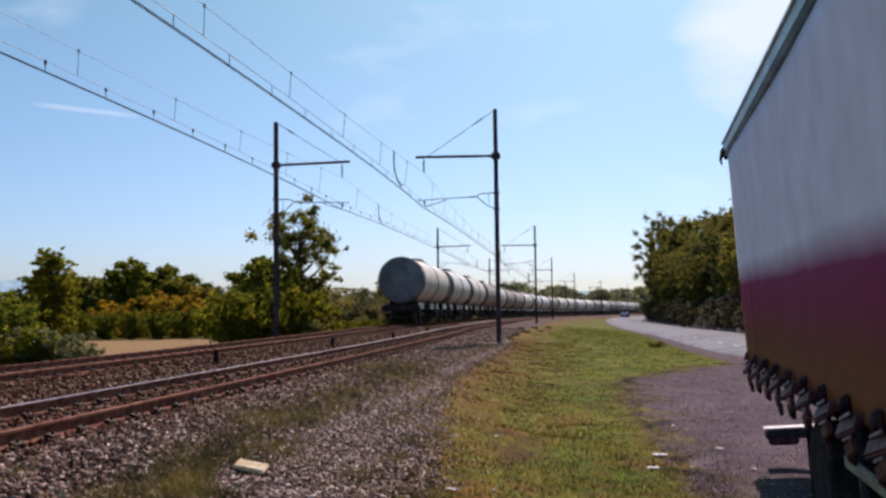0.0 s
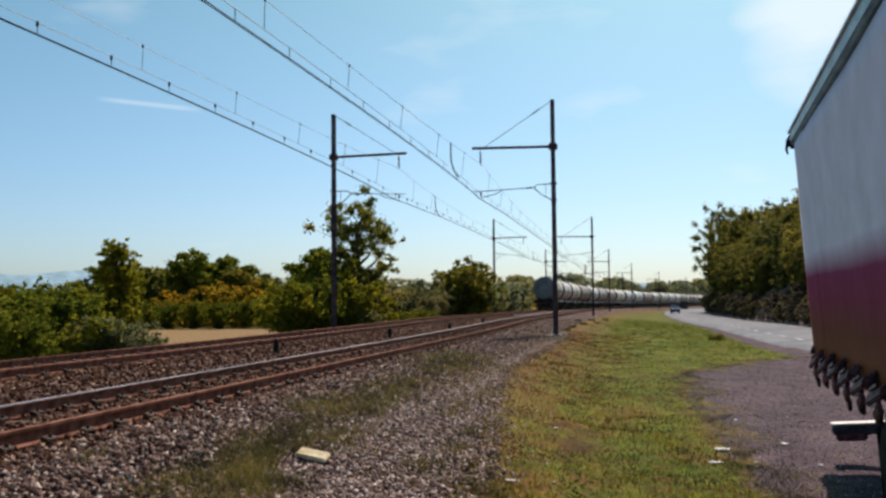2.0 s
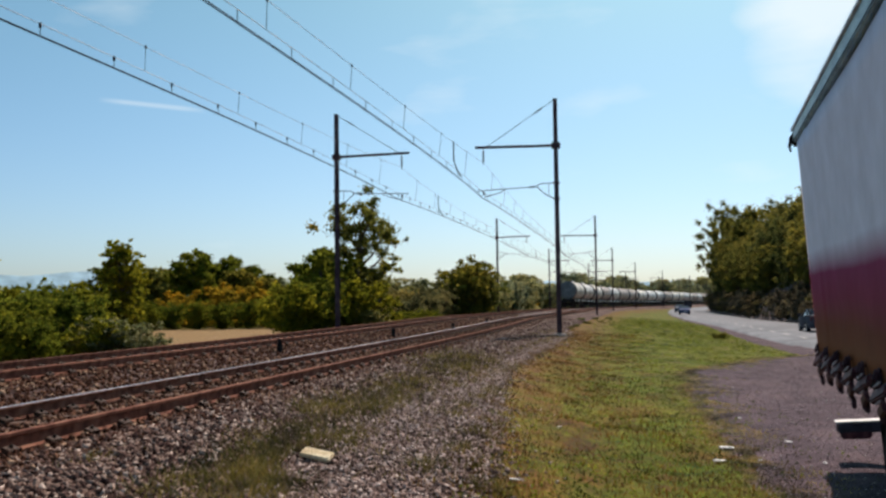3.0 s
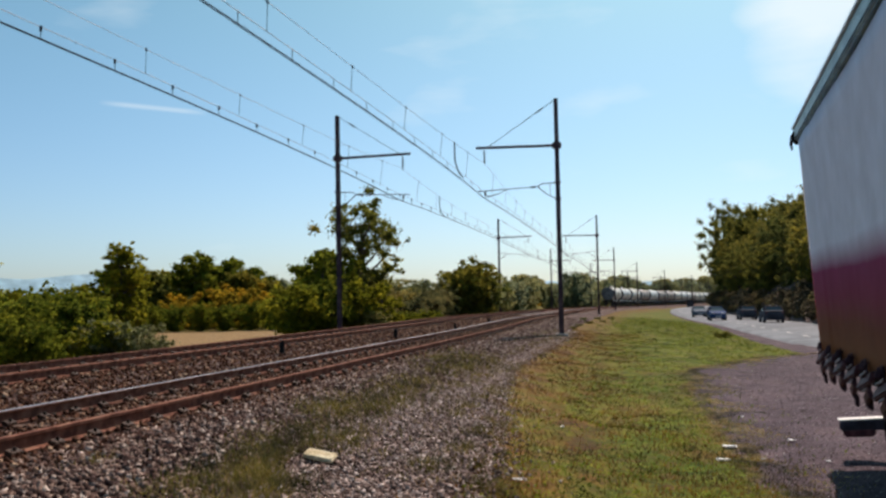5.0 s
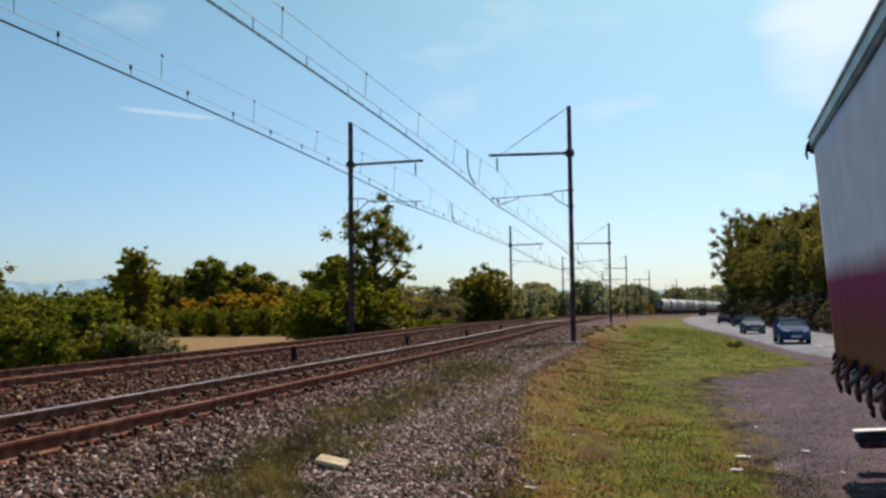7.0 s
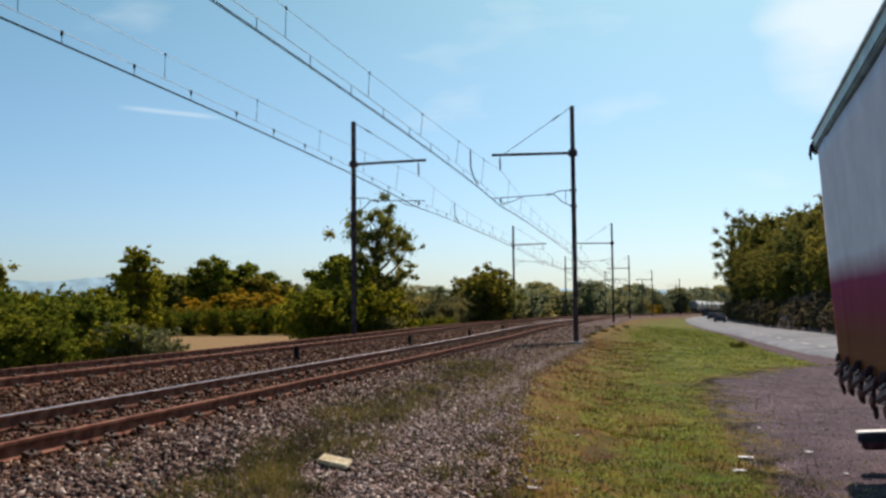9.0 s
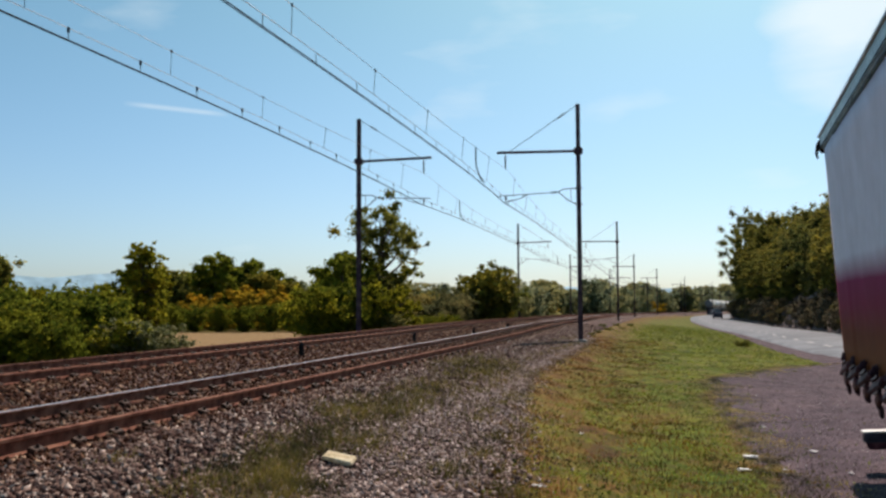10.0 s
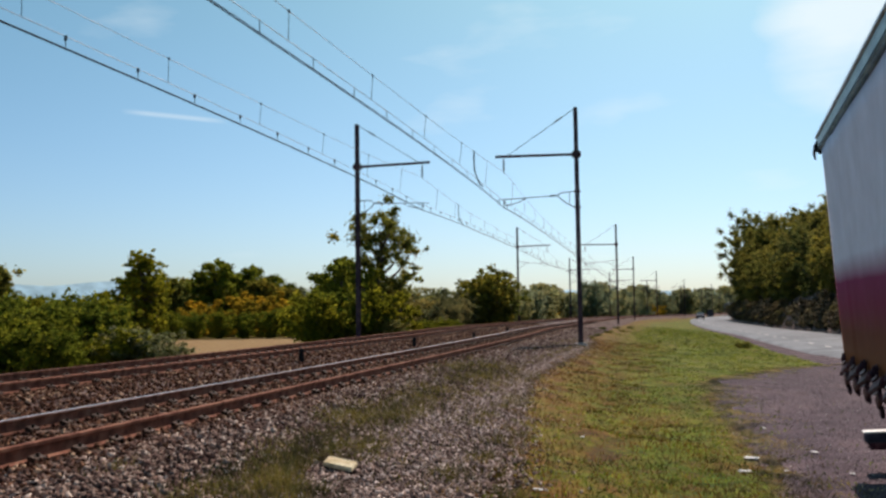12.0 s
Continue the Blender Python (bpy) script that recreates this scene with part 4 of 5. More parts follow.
def build_plants():
    rnd = random.Random(5)
    bush = build_tree("bush", "dense green roadside bush", "bush", 21, 3.0, 1.7, 9000, 0.085, "leaf", 0.2, 0.05, 34)
    scatter(bush, [(B(x), d, k, rnd.uniform(0, 360)) for x, d, k in (
        (-60, 27, 0.85), (10, 29, 0.82), (60, 26, 0.68), (95, 31, 0.82), (150, 30, 0.78), (190, 34, 0.85), (-10, 36, 0.95), (120, 40, 0.95), (215, 27, 0.5),
        (-120, 24, 0.85), (300, 74, 0.75), (340, 76, 0.7), (385, 76, 0.75), (430, 75, 0.7), (475, 77, 0.75), (515, 76, 0.8), (40, 60, 1.1), (160, 64, 1.1), (-60, 55, 1.0), (558, 46, 0.92), (590, 47, 1.0), (614, 49, 1.0), (550, 52, 0.98), (665, 49, 0.95), (40, 24, 0.55), (-20, 23.5, 0.5), (100, 24.5, 0.5), (722, 58, 0.42), (742, 60, 0.40), (762, 61, 0.38), (782, 64, 0.42), (706, 56, 0.4), (798, 66, 0.4))])
    pale = build_tree("pale_shrub", "grey-green shrub with pale seed heads", "shrub", 22, 2.0, 1.3, 6000, 0.06, "leaf_pale", 0.15, 0.05, 26)
    scatter(pale, [(B(x), d, k, rnd.uniform(0, 360)) for x, d, k in ((235, 27, 0.95), (275, 28, 0.85), (205, 30, 0.95), (305, 29.5, 0.6), (690, 48, 0.9))], 0.8)
    poplar = build_tree("poplar", "slender dark green poplar tree", "tree", 23, 6.2, 1.3, 16000, 0.10, "leaf", 0.25, 0.02, 70, True)
    scatter(poplar, [(B(250), 58, 1.0, 30), (B(226), 60, 0.8, 100), (B(268), 62, 0.8, 200)])
    wood = build_tree("woodland_tree", "rounded green tree of a small wood", "tree", 24, 8.6, 3.1, 15000, 0.23, "leaf_mixed", 0.3, 0.12, 30)
    wood2 = build_tree("woodland_tree", "dark green woodland tree with a broken outline", "tree", 25, 9.0, 3.4, 15000, 0.23, "leaf", 0.3, 0.1, 26)
    scatter(wood, [(B(x), d, k, rnd.uniform(0, 360)) for x, d, k in (
        (295, 88, 0.80), (330, 96, 0.84), (505, 100, 0.70), (540, 108, 0.6), (455, 92, 0.78), (20, 110, 0.55), (120, 105, 0.55), (760, 120, 0.6), (700, 115, 0.62), (-20, 78, 0.92))], 0.82)
    scatter(wood2, [(B(x), d, k, rnd.uniform(0, 360)) for x, d, k in (
        (378, 92, 0.90), (410, 104, 0.84), (440, 96, 0.86), (480, 104, 0.78), (600, 62, 0.66), (70, 120, 0.6), (180, 110, 0.62), (570, 120, 0.62), (640, 120, 0.62), (820, 130, 0.58))], 0.9)
    autumn = build_tree("autumn_shrub", "yellow-brown autumn shrub beyond the field", "shrub", 26, 3.6, 2.0, 7500, 0.13, "leaf_autumn", 0.2, 0.02, 15)
    scatter(autumn, [(B(x), d, k, rnd.uniform(0, 360)) for x, d, k in (
        (345, 79, 0.75), (362, 84, 0.95), (330, 86, 0.7), (395, 82, 0.7), (450, 80, 1.0), (480, 84, 0.95), (425, 86, 1.05), (505, 82, 0.8), (465, 90, 1.2), (310, 88, 0.8),
        (530, 88, 0.9), (410, 92, 0.9), (745, 80, 0.6), (775, 86, 0.65), (720, 78, 0.7), (760, 92, 0.85), (700, 84, 0.8), (640, 80, 0.8))], 0.92)
    big = build_tree("field_tree", "airy tall green tree with turning leaves", "tree", 27, 7.0, 2.1, 10500, 0.085, "leaf_mixed", 0.3, 0.3, 17, False, 0.03)
    scatter(big, [(B(664), 55, 1.2, 20)])
    small = build_tree("field_tree", "small rounded green tree beside a taller one", "tree", 28, 5.0, 1.3, 6000, 0.10, "leaf", 0.25, 0.15, 22)
    scatter(small, [(B(600), 50, 1.0, 0), (B(705), 57, 0.88, 60), (B(650), 52, 0.9, 140)])
    hedge = build_tree("hedge_tree", "dense rounded green tree beside the line", "tree", 29, 4.8, 2.0, 11000, 0.11, "leaf_mixed", 0.25, 0.06, 34)
    scatter(hedge, [(B(860), 88, 1.2, 40), (B(832), 90, 1.1, 120), (B(884), 92, 1.15, 200)])
    scrub = build_tree("scrub_bush", "grey-brown scrub bush beyond the far track", "bush", 33, 3.4, 2.2, 9000, 0.09, "leaf_scrub", 0.2, 0.03, 30)
    scatter(scrub, [(B(770), 80, 0.95, 10), (B(735), 72, 0.85, 90), (B(800), 82, 0.9, 200), (B(705), 66, 0.75, 20), (B(755), 66, 0.6, 300), (B(785), 70, 0.7, 150), (B(815), 88, 1.0, 80)])
    # far tree line; its haze is only the lightened leaf colour
    far = build_tree("distant_tree", "green tree of the far tree line, haze painted into its leaves", "tree", 30, 10.0, 4.6, 3500, 0.34, "leaf_far", 0.3, 0.05, 26)
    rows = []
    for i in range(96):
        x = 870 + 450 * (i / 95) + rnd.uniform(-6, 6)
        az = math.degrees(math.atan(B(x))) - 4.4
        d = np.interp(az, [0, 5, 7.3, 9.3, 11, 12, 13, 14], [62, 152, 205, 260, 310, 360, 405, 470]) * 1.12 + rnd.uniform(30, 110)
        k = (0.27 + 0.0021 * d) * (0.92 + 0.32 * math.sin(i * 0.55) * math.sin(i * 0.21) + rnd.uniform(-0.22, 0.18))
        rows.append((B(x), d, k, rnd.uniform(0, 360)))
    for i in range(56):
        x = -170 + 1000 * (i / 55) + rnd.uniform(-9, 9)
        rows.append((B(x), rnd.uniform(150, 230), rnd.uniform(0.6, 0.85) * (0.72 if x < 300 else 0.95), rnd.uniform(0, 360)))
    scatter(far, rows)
    gold = copy_thing(autumn, pose(0, 0, 0))
    scatter(gold, [(B(1050), 235, 1.7, 0), (B(1150), 305, 1.7, 40), (B(1135), 300, 1.6, 100), (B(1165), 310, 1.4, 200), (B(960), 190, 1.5, 60), (B(1040), 240, 2.1, 220)])


def build_bank():
    """Wooded bank beyond the road."""
    ss = np.arange(ROAD_EDGE.s_of_y(28), ROAD_EDGE.s_of_y(188), 2.0)
    verts, faces = [], []
    prof = [(7.0, -0.2), (7.4, 0.0), (8.4, 1.1), (9.8, 2.8), (11.8, 4.2), (16, 5.0), (30, 5.2), (46, -0.4)]
    rng = np.random.default_rng(8)
    for i, s in enumerate(ss):
        end = min(1.0, (len(ss) - 1 - i) / 7.0, i / 4.0)
        for u, h in prof:
            w = 0 if u < 7.5 else 0.35
            x, y, _, _ = ROAD_EDGE.at(s, u + rng.normal(0, w))
            verts.append((x, y, float(road_z(y)) + h * max(end, 0.02) + rng.normal(0, w * 0.4)))
    k = len(prof)
    for i in range(len(ss) - 1):
        for j in range(k - 1):
            a = i * k + j
            faces.append((a, a + 1, a + 1 + k, a + k))
    tagged(new("bank", mesh_of("bank", verts, faces, "bank", True)), "steep shaded earth bank beyond the road", "bank", kind="structure")
    rnd = random.Random(9)
    a = build_tree("bank_tree", "dark leafy tree on the shaded bank", "tree", 41, 9.0, 3.2, 17000, 0.115, "leaf_shade", 0.3, 0.16, 34)
    b = build_tree("bank_tree", "dark tree with yellowing outer leaves", "tree", 42, 8.2, 3.0, 17000, 0.115, "leaf_dusk", 0.3, 0.16, 32)
    n = 0
    for y in np.arange(44, 186, 6.0):
        for u, h, k in ((10.6, 3.0, 0.8), (15.0, 4.8, 1.05), (21, 5.0, 1.1)):
            s = ROAD_EDGE.s_of_y(y) + rnd.uniform(-1.5, 1.5)
            x, yy, _, _ = ROAD_EDGE.at(s, u + rnd.uniform(-1, 1))
            f = min(1.0, (188 - y) / 16 + 0.2)
            kk = k * rnd.uniform(0.85, 1.12) * (0.8 + 0.2 * f) * (1.05 + 0.2 * smooth(100, 160, y))
            m = pose(x, yy, float(road_z(yy)) + h * f - 0.5, 0, 0, rnd.uniform(0, 360)) @ Matrix.Diagonal((kk, kk, kk, 1))
            copy_thing(a if n % 2 == 0 else b, m)
            n += 1
    for y, u, k in ((172, 9.8, 1.3), (178, 12.5, 1.1), (163, 11.5, 1.35), (182, 14.0, 1.0), (150, 12.0, 1.3), (157, 11.0, 1.1), (158, 13.0, 1.15)):
        x, yy, _, _ = ROAD_EDGE.at(ROAD_EDGE.s_of_y(y), u)
        t, m = (a if y % 2 else b), pose(x, yy, float(road_z(yy)) + 2.4, 0, 0, y * 37) @ Matrix.Diagonal((k, k, k * (1.36 if k > 1.25 else 1.1), 1))
        if y in (157, 158):
            t.matrix_basis = m
        else:
            copy_thing(t, m)
    low = build_tree("bank_shrub", "low shrub of the bank, its shade put into the leaf colour", "shrub", 43, 2.0, 1.6, 5000, 0.10, "leaf_low_shade", 0.15, 0.03, 22)
    for i, y in enumerate(np.arange(40, 178, 2.1)):
        s = ROAD_EDGE.s_of_y(y)
        x, yy, _, _ = ROAD_EDGE.at(s, 9.0 + rnd.uniform(-0.6, 1.2))
        kk = rnd.uniform(0.8, 1.4)
        m = pose(x, yy, float(road_z(yy)) + 0.5, 0, 0, rnd.uniform(0, 360)) @ Matrix.Diagonal((kk, kk, kk, 1))
        copy_thing(low, m)
        x, yy, _, _ = ROAD_EDGE.at(s + 1.0, 8.1 + rnd.uniform(-0.3, 0.3))
        kk *= 0.55
        copy_thing(low, pose(x, yy, float(road_z(yy)) + 0.05, 0, 0, rnd.uniform(0, 360)) @ Matrix.Diagonal((kk, kk, kk, 1)))
    x, yy, _, _ = ROAD_EDGE.at(ROAD_EDGE.s_of_y(150), 9.2)
    low.matrix_basis = pose(x, yy, float(road_z(yy)) + 0.6)


def blades(name, label, mat, count, place, lo, hi, seed, lean=0.5, width=0.006):
    rng = np.random.default_rng(seed)
    x, y, z, k = place(rng, count)
    n = len(x)
    h = rng.uniform(lo, hi, n) * k
    a = rng.uniform(0, 2 * np.pi, n)
    d = np.stack([np.cos(a), np.sin(a), 0 * a], 1)
    t = rng.uniform(0, 2 * np.pi, n)
    tip = np.stack([np.cos(t), np.sin(t), 0 * t], 1) * (h * lean * rng.random(n))[:, None] + np.stack([0 * h, 0 * h, h], 1)
    p = np.stack([x, y, z - 0.01], 1)
    w = (width * rng.uniform(0.7, 1.6, n) * (1 + y / 30))[:, None]
    v = np.stack([p - d * w, p + d * w, p + tip * 0.6 + d * w * 0.7, p + tip], 1).reshape(-1, 3)
    f = (np.arange(n) * 4)[:, None] + np.array([[0, 1, 2, 3]])
    return tagged(new(name, fast_mesh(name, v, f, mat)), label, "grass", kind="stuff")


def build_grass():
    def verge(rng, n):
        y = 6.5 + 105 * rng.random(n) ** 2.4
        x = rng.uniform(-1.5, 24, n)
        u, r = TRACK.side(x, y), ROAD_EDGE.side(x, y)
        edge = np.interp(y, [0, 9.4, 12, 17.2, 23.4, 31.3, 34, 48], [2.6, 2.75, 3.1, 3.8, 4.9, 9.3, 13, 32])
        cell = np.floor(x / 0.22) * 127.1 + np.floor(y / 0.30) * 311.7
        patch = 2 * np.modf(np.abs(np.sin(cell) * 43758.5))[0] - 1
        worn_spots = 1 - 0.8 * smooth(0.30, 0.75, np.sin(x * 1.7 + 2 * np.sin(y * 0.8)) * np.sin(y * 1.1 + 1.7 * np.sin(x * 1.3)))
        keep = (rng.random(n) < worn_spots * smooth(0.2, 3.4, u - toe_u(y) + 1.3 * smooth(18, 10, y) + 0.8 * np.sin(x * 3.1 + 2 * np.sin(y * 1.3)) * np.sin(y * 2.2 + x)) * smooth(112, 60, y)) & (r < -0.5) & (x < edge + rng.exponential(0.28, n) * (1.3 + patch) - 0.2) & (rng.random(n) < 0.8 + 0.2 * patch)
        x, y, patch = x[keep], y[keep], patch[keep]
        return x, y, ground_z(x, y), 0.9 + 0.25 * patch
    blades("verge_grass", "short patchy green verge grass", "grass", 380000, verge, 0.01, 0.06, 51, 1.1, 0.005)

    def dry(rng, n):
        y = 6.5 + 40 * rng.random(n) ** 1.7
        x = rng.uniform(-3, 10, n)
        u = TRACK.side(x, y)
        v = u - toe_u(y)
        keep = (v > -0.6) & (v < 4.0) & (rng.random(n) < smooth(-0.6, 0.5, v) * smooth(4.0, 2.2, v) * (0.55 + 0.45 * np.sin(x * 2.3 + y) * np.sin(y * 0.9)))
        x, y = x[keep], y[keep]
        return x, y, np.maximum(ground_z(x, y), bed_z(TRACK.side(x, y), y)), np.ones(len(x))
    blades("dry_grass", "dry yellow-brown grass at the foot of the ballast", "drygrass", 150000, dry, 0.02, 0.09, 52, 1.0, 0.004)

    def fringe(rng, n):
        y = 6.5 + 27 * rng.random(n) ** 1.6
        edge = np.interp(y, [0, 9.4, 12, 17.2, 23.4, 31.3, 34], [2.6, 2.75, 3.1, 3.8, 4.9, 9.3, 13])
        x = edge + 0.10 + rng.normal(0.0, 0.22, n) * (1 + 0.8 * np.sin(y * 2.1))
        return x, y, ground_z(x, y), np.ones(n)
    blades("straw_fringe", "straw-coloured trodden grass along the gravel", "straw", 34000, fringe, 0.008, 0.04, 58, 1.6, 0.005)

    def clover(rng, n):
        x, y, z, _ = verge(rng, n)
        return x, y, z
    rng = np.random.default_rng(57)
    x, y, z = clover(rng, 210000)
    n = len(x)
    p = np.stack([x, y, z + rng.random(n) * 0.035], 1)
    a = rng.normal(size=(n, 3)) * np.array([1, 1, 0.35])
    a /= np.linalg.norm(a, axis=1)[:, None]
    b = np.cross(a, rng.normal(size=(n, 3)) * np.array([0.4, 0.4, 1.0]))
    b /= np.linalg.norm(b, axis=1)[:, None] + 1e-9
    s = (rng.uniform(0.006, 0.017, n) * (1 + y / 30))[:, None]
    v = np.stack([p - a * s, p + b * s * 0.7, p + a * s, p - b * s * 0.7], 1).reshape(-1, 3)
    tagged(new("verge_leaves", fast_mesh("verge_leaves", v, np.arange(n * 4).reshape(n, 4), "clover")), "low broad leaves among the verge grass", "grass", kind="stuff")

    def stragglers(rng, n):
        y = 8.0 + 34 * rng.random(n) ** 1.6
        x0 = np.interp(y, TRACK.p[:, 1], TRACK.p[:, 0])
        u = toe_u(y) + rng.normal(-0.15, 0.34, n) + 0.3 * np.sin(y * 2.6) * np.sin(y * 0.9)
        x = x0 + u * 1.012
        clump = np.sin(x * 6.1 + y * 1.7) * np.sin(y * 3.3 - x * 2.0)
        keep = rng.random(n) < 0.25 + 0.75 * (clump > 0.1)
        x, y, clump = x[keep], y[keep], clump[keep]
        return x, y, np.maximum(ground_z(x, y), bed_z(TRACK.side(x, y), y)), 0.8 + 0.5 * np.maximum(clump, 0)
    blades("toe_grass", "brown and olive grass straggling over the ballast edge", "weed", 11000, stragglers, 0.03, 0.12, 59, 1.3, 0.0035)

    tufts = [(850, 658, 1.3), (870, 652, 1.2), (825, 662, 1.2), (800, 672, 0.9), (770, 690, 0.9), (745, 705, 1.1), (715, 718, 1.1), (690, 735, 0.7), (660, 730, 1.1), (640, 742, 1.2), (610, 775, 0.9),
             (560, 770, 0.7), (640, 790, 0.7), (545, 800, 1.0), (520, 815, 1.2), (505, 835, 1.3), (490, 860, 1.2), (540, 850, 1.0), (470, 872, 1.0), (430, 868, 0.6), (370, 850, 0.5), (590, 735, 0.6),
             (215, 820, 0.4), (330, 872, 0.7), (905, 708, 0.5), (872, 835, 0.2), (780, 650, 0.6)]
    feet = [on_ground(px, py) + (k,) for px, py, k in tufts]

    def weeds(rng, n):
        share = np.array([f[3] for f in feet]) ** 1.5
        k = rng.choice(len(feet), n, p=share / share.sum())
        f = np.array(feet)[k]
        reach = 0.13 + 0.012 * f[:, 1]
        x = f[:, 0] + rng.normal(0, 1, n) * reach * f[:, 3]
        y = f[:, 1] + rng.normal(0, 1, n) * reach * 2.2 * f[:, 3]
        sx, sy, _ = on_ground(596, 840)
        keep = (np.abs(x - sx) > 0.32) | (np.abs(y - sy) > 0.5)
        x, y, f = x[keep], y[keep], f[keep]
        return x, y, np.maximum(ground_z(x, y), bed_z(TRACK.side(x, y), y)), 0.55 + 0.6 * f[:, 3]
    blades("ballast_weeds", "thin olive weeds growing through the ballast", "weed", 15000, weeds, 0.03, 0.15, 53, 1.4, 0.0032)


# ---- train ----
WAGON, TANK_R, TANK_Z = 15.0, 1.46, 2.84
LEFT_S0, TRAIN_V = TRACK.s_of_y(56.0), 30.3


def build_wagon(paint, label, bands=3):
    """A four-axle tank wagon, its middle at the origin and its length along y, on the rails at z 0."""
    w = thing("tank_wagon", label, "tank wagon", "wagons of the goods train")
    half = WAGON / 2 - 0.62
    prof = [(0.05, -half)]
    for a in (0.35, 0.6, 0.8, 0.93, 1.0):
        prof.append((TANK_R * a, -half + 0.20 * (1 - math.sqrt(max(0.0, 1 - a * a)))))
    prof += [(TANK_R, 0.0)] + [(r, -h) for r, h in prof[::-1]]
    rot = Matrix.Translation((0, 0, TANK_Z)) @ Matrix.Rotation(radians(-90), 4, "X")
    part("tank", lathe(prof, rot, 32), paint, w, "", True)
    for y, sgn in ((-half, -1), (half, 1)):
        cap = [(0.05, 0.0)] + [(TANK_R * a + 0.004, 0.20 * (1 - math.sqrt(max(0.0, 1 - a * a)))) for a in (0.35, 0.6, 0.8, 0.93, 0.995)]
        cap += [(TANK_R + 0.02, 0.21), (TANK_R + 0.02, 0.34), (TANK_R - 0.02, 0.34)]
        m = Matrix.Translation((0, y + sgn * 0.006, TANK_Z)) @ Matrix.Rotation(radians(90 * sgn), 4, "X")
        part("tank_end", lathe(cap, m, 32), "tank_end", w, "darker grey domed tank end", True)
    for y in np.linspace(-half + 0.75, half - 0.75, bands):
        ring = [(TANK_R + 0.002, -0.17), (TANK_R + 0.026, -0.16), (TANK_R + 0.026, 0.16), (TANK_R + 0.002, 0.17)]
        part("band", lathe(ring, Matrix.Translation((0, y, TANK_Z)) @ Matrix.Rotation(radians(-90), 4, "X"), 32), "band", w)
    part("dome", lathe([(0.05, 0.28), (0.34, 0.26), (0.40, 0.2), (0.42, -0.12), (0.05, -0.12)], Matrix.Translation((0, 0, TANK_Z + TANK_R)), 16), paint, w, "", True)
    bm = bmesh.new()
    add_box(bm, (0.5, 4.6, 0.03), (0.0, 0, TANK_Z + TANK_R + 0.12), None, 0.005)
    for y in np.linspace(-2.2, 2.2, 6):
        add_box(bm, (0.04, 0.04, 0.14), (0.2, y, TANK_Z + TANK_R + 0.05))
        add_box(bm, (0.04, 0.04, 0.14), (-0.2, y, TANK_Z + TANK_R + 0.05))
    part("walkway", bm, "underframe", w)
    bm = bmesh.new()
    for x in (-0.55, 0.55):
        add_box(bm, (0.12, WAGON - 1.3, 0.26), (x, 0, 1.08), None, 0.01)
    for y in (-half + 0.1, half - 0.1):
        add_box(bm, (2.5, 0.16, 0.32), (0, y, 1.06), None, 0.02)
    for y in np.linspace(-half + 1.6, half - 1.6, 4):
        add_box(bm, (2.0, 0.30, 0.42), (0, y, 1.3), None, 0.02)
    part("underframe", bm, "underframe", w)
    for sy in (-1, 1):
        for sx in (-0.875, 0.875):
            m = Matrix.Translation((sx, sy * (half - 0.05), 1.05)) @ Matrix.Rotation(radians(-90 * sy), 4, "X")
            part("buffer", lathe([(0.09, 0), (0.09, 0.40), (0.20, 0.42), (0.23, 0.50), (0.2, 0.53), (0.02, 0.54)], m, 12), "underframe", w)
        yb = sy * (half - 2.0)
        bm = bmesh.new()
        for x in (-1.0, 1.0):
            add_box(bm, (0.10, 2.6, 0.22), (x, yb, 0.62), None, 0.03)
            for dy in (-0.9, 0.9):
                add_box(bm, (0.16, 0.34, 0.34), (x, yb + dy, 0.5), None, 0.04)
        add_box(bm, (2.1, 0.4, 0.3), (0, yb, 0.66), None, 0.03)
        bogie = part("bogie", bm, "underframe", w)
        for dy in (-0.9, 0.9):
            for x in (-0.7525, 0.7525):
                m = Matrix.Translation((x, yb + dy, 0.46)) @ Matrix.Rotation(radians(90), 4, "Y")
                part("wheel", lathe([(0.08, -0.08), (0.10, -0.04), (0.36, -0.03), (0.40, -0.065), (0.455, -0.065), (0.46, 0.045), (0.40, 0.065), (0.36, 0.03), (0.10, 0.04), (0.08, 0.08)], m, 20), "wheel", bogie)
            part("axle", tube([(-0.75, yb + dy, 0.46), (0.75, yb + dy, 0.46)], 0.08, 8), "wheel", bogie)
        bm = bmesh.new()
        for x in (0.75, 1.05):
            add_tube(bm, [(x, sy * (half + 0.06), 0.7), (x, sy * (half + 0.06), 1.9)], 0.018, 5)
        for z in (0.8, 1.1, 1.4, 1.7):
            add_tube(bm, [(0.75, sy * (half + 0.06), z), (1.05, sy * (half + 0.06), z)], 0.014, 5)
        part("ladder", bm, "underframe", w)
    for sx in (-1.12, 1.12):
        for y, q in ((-half + 1.25, 2.1), (-0.9, 1.5), (1.6, 0.9), (half - 1.25, 2.1)):
            part("side_plate", box((0.03, q, 0.40), (sx, y, 1.20), None, 0.008), paint, w, "pale side plate below the tank")
    bm = bmesh.new()
    add_tube(bm, [(0, -0.6, 0.95), (0, 0.6, 0.95)], 0.2, 10)
    add_box(bm, (0.5, 0.6, 0.4), (0.5, 1.6, 0.8), None, 0.03)
    part("brake_gear", bm, "underframe", w)
    return w


WAGONS = []


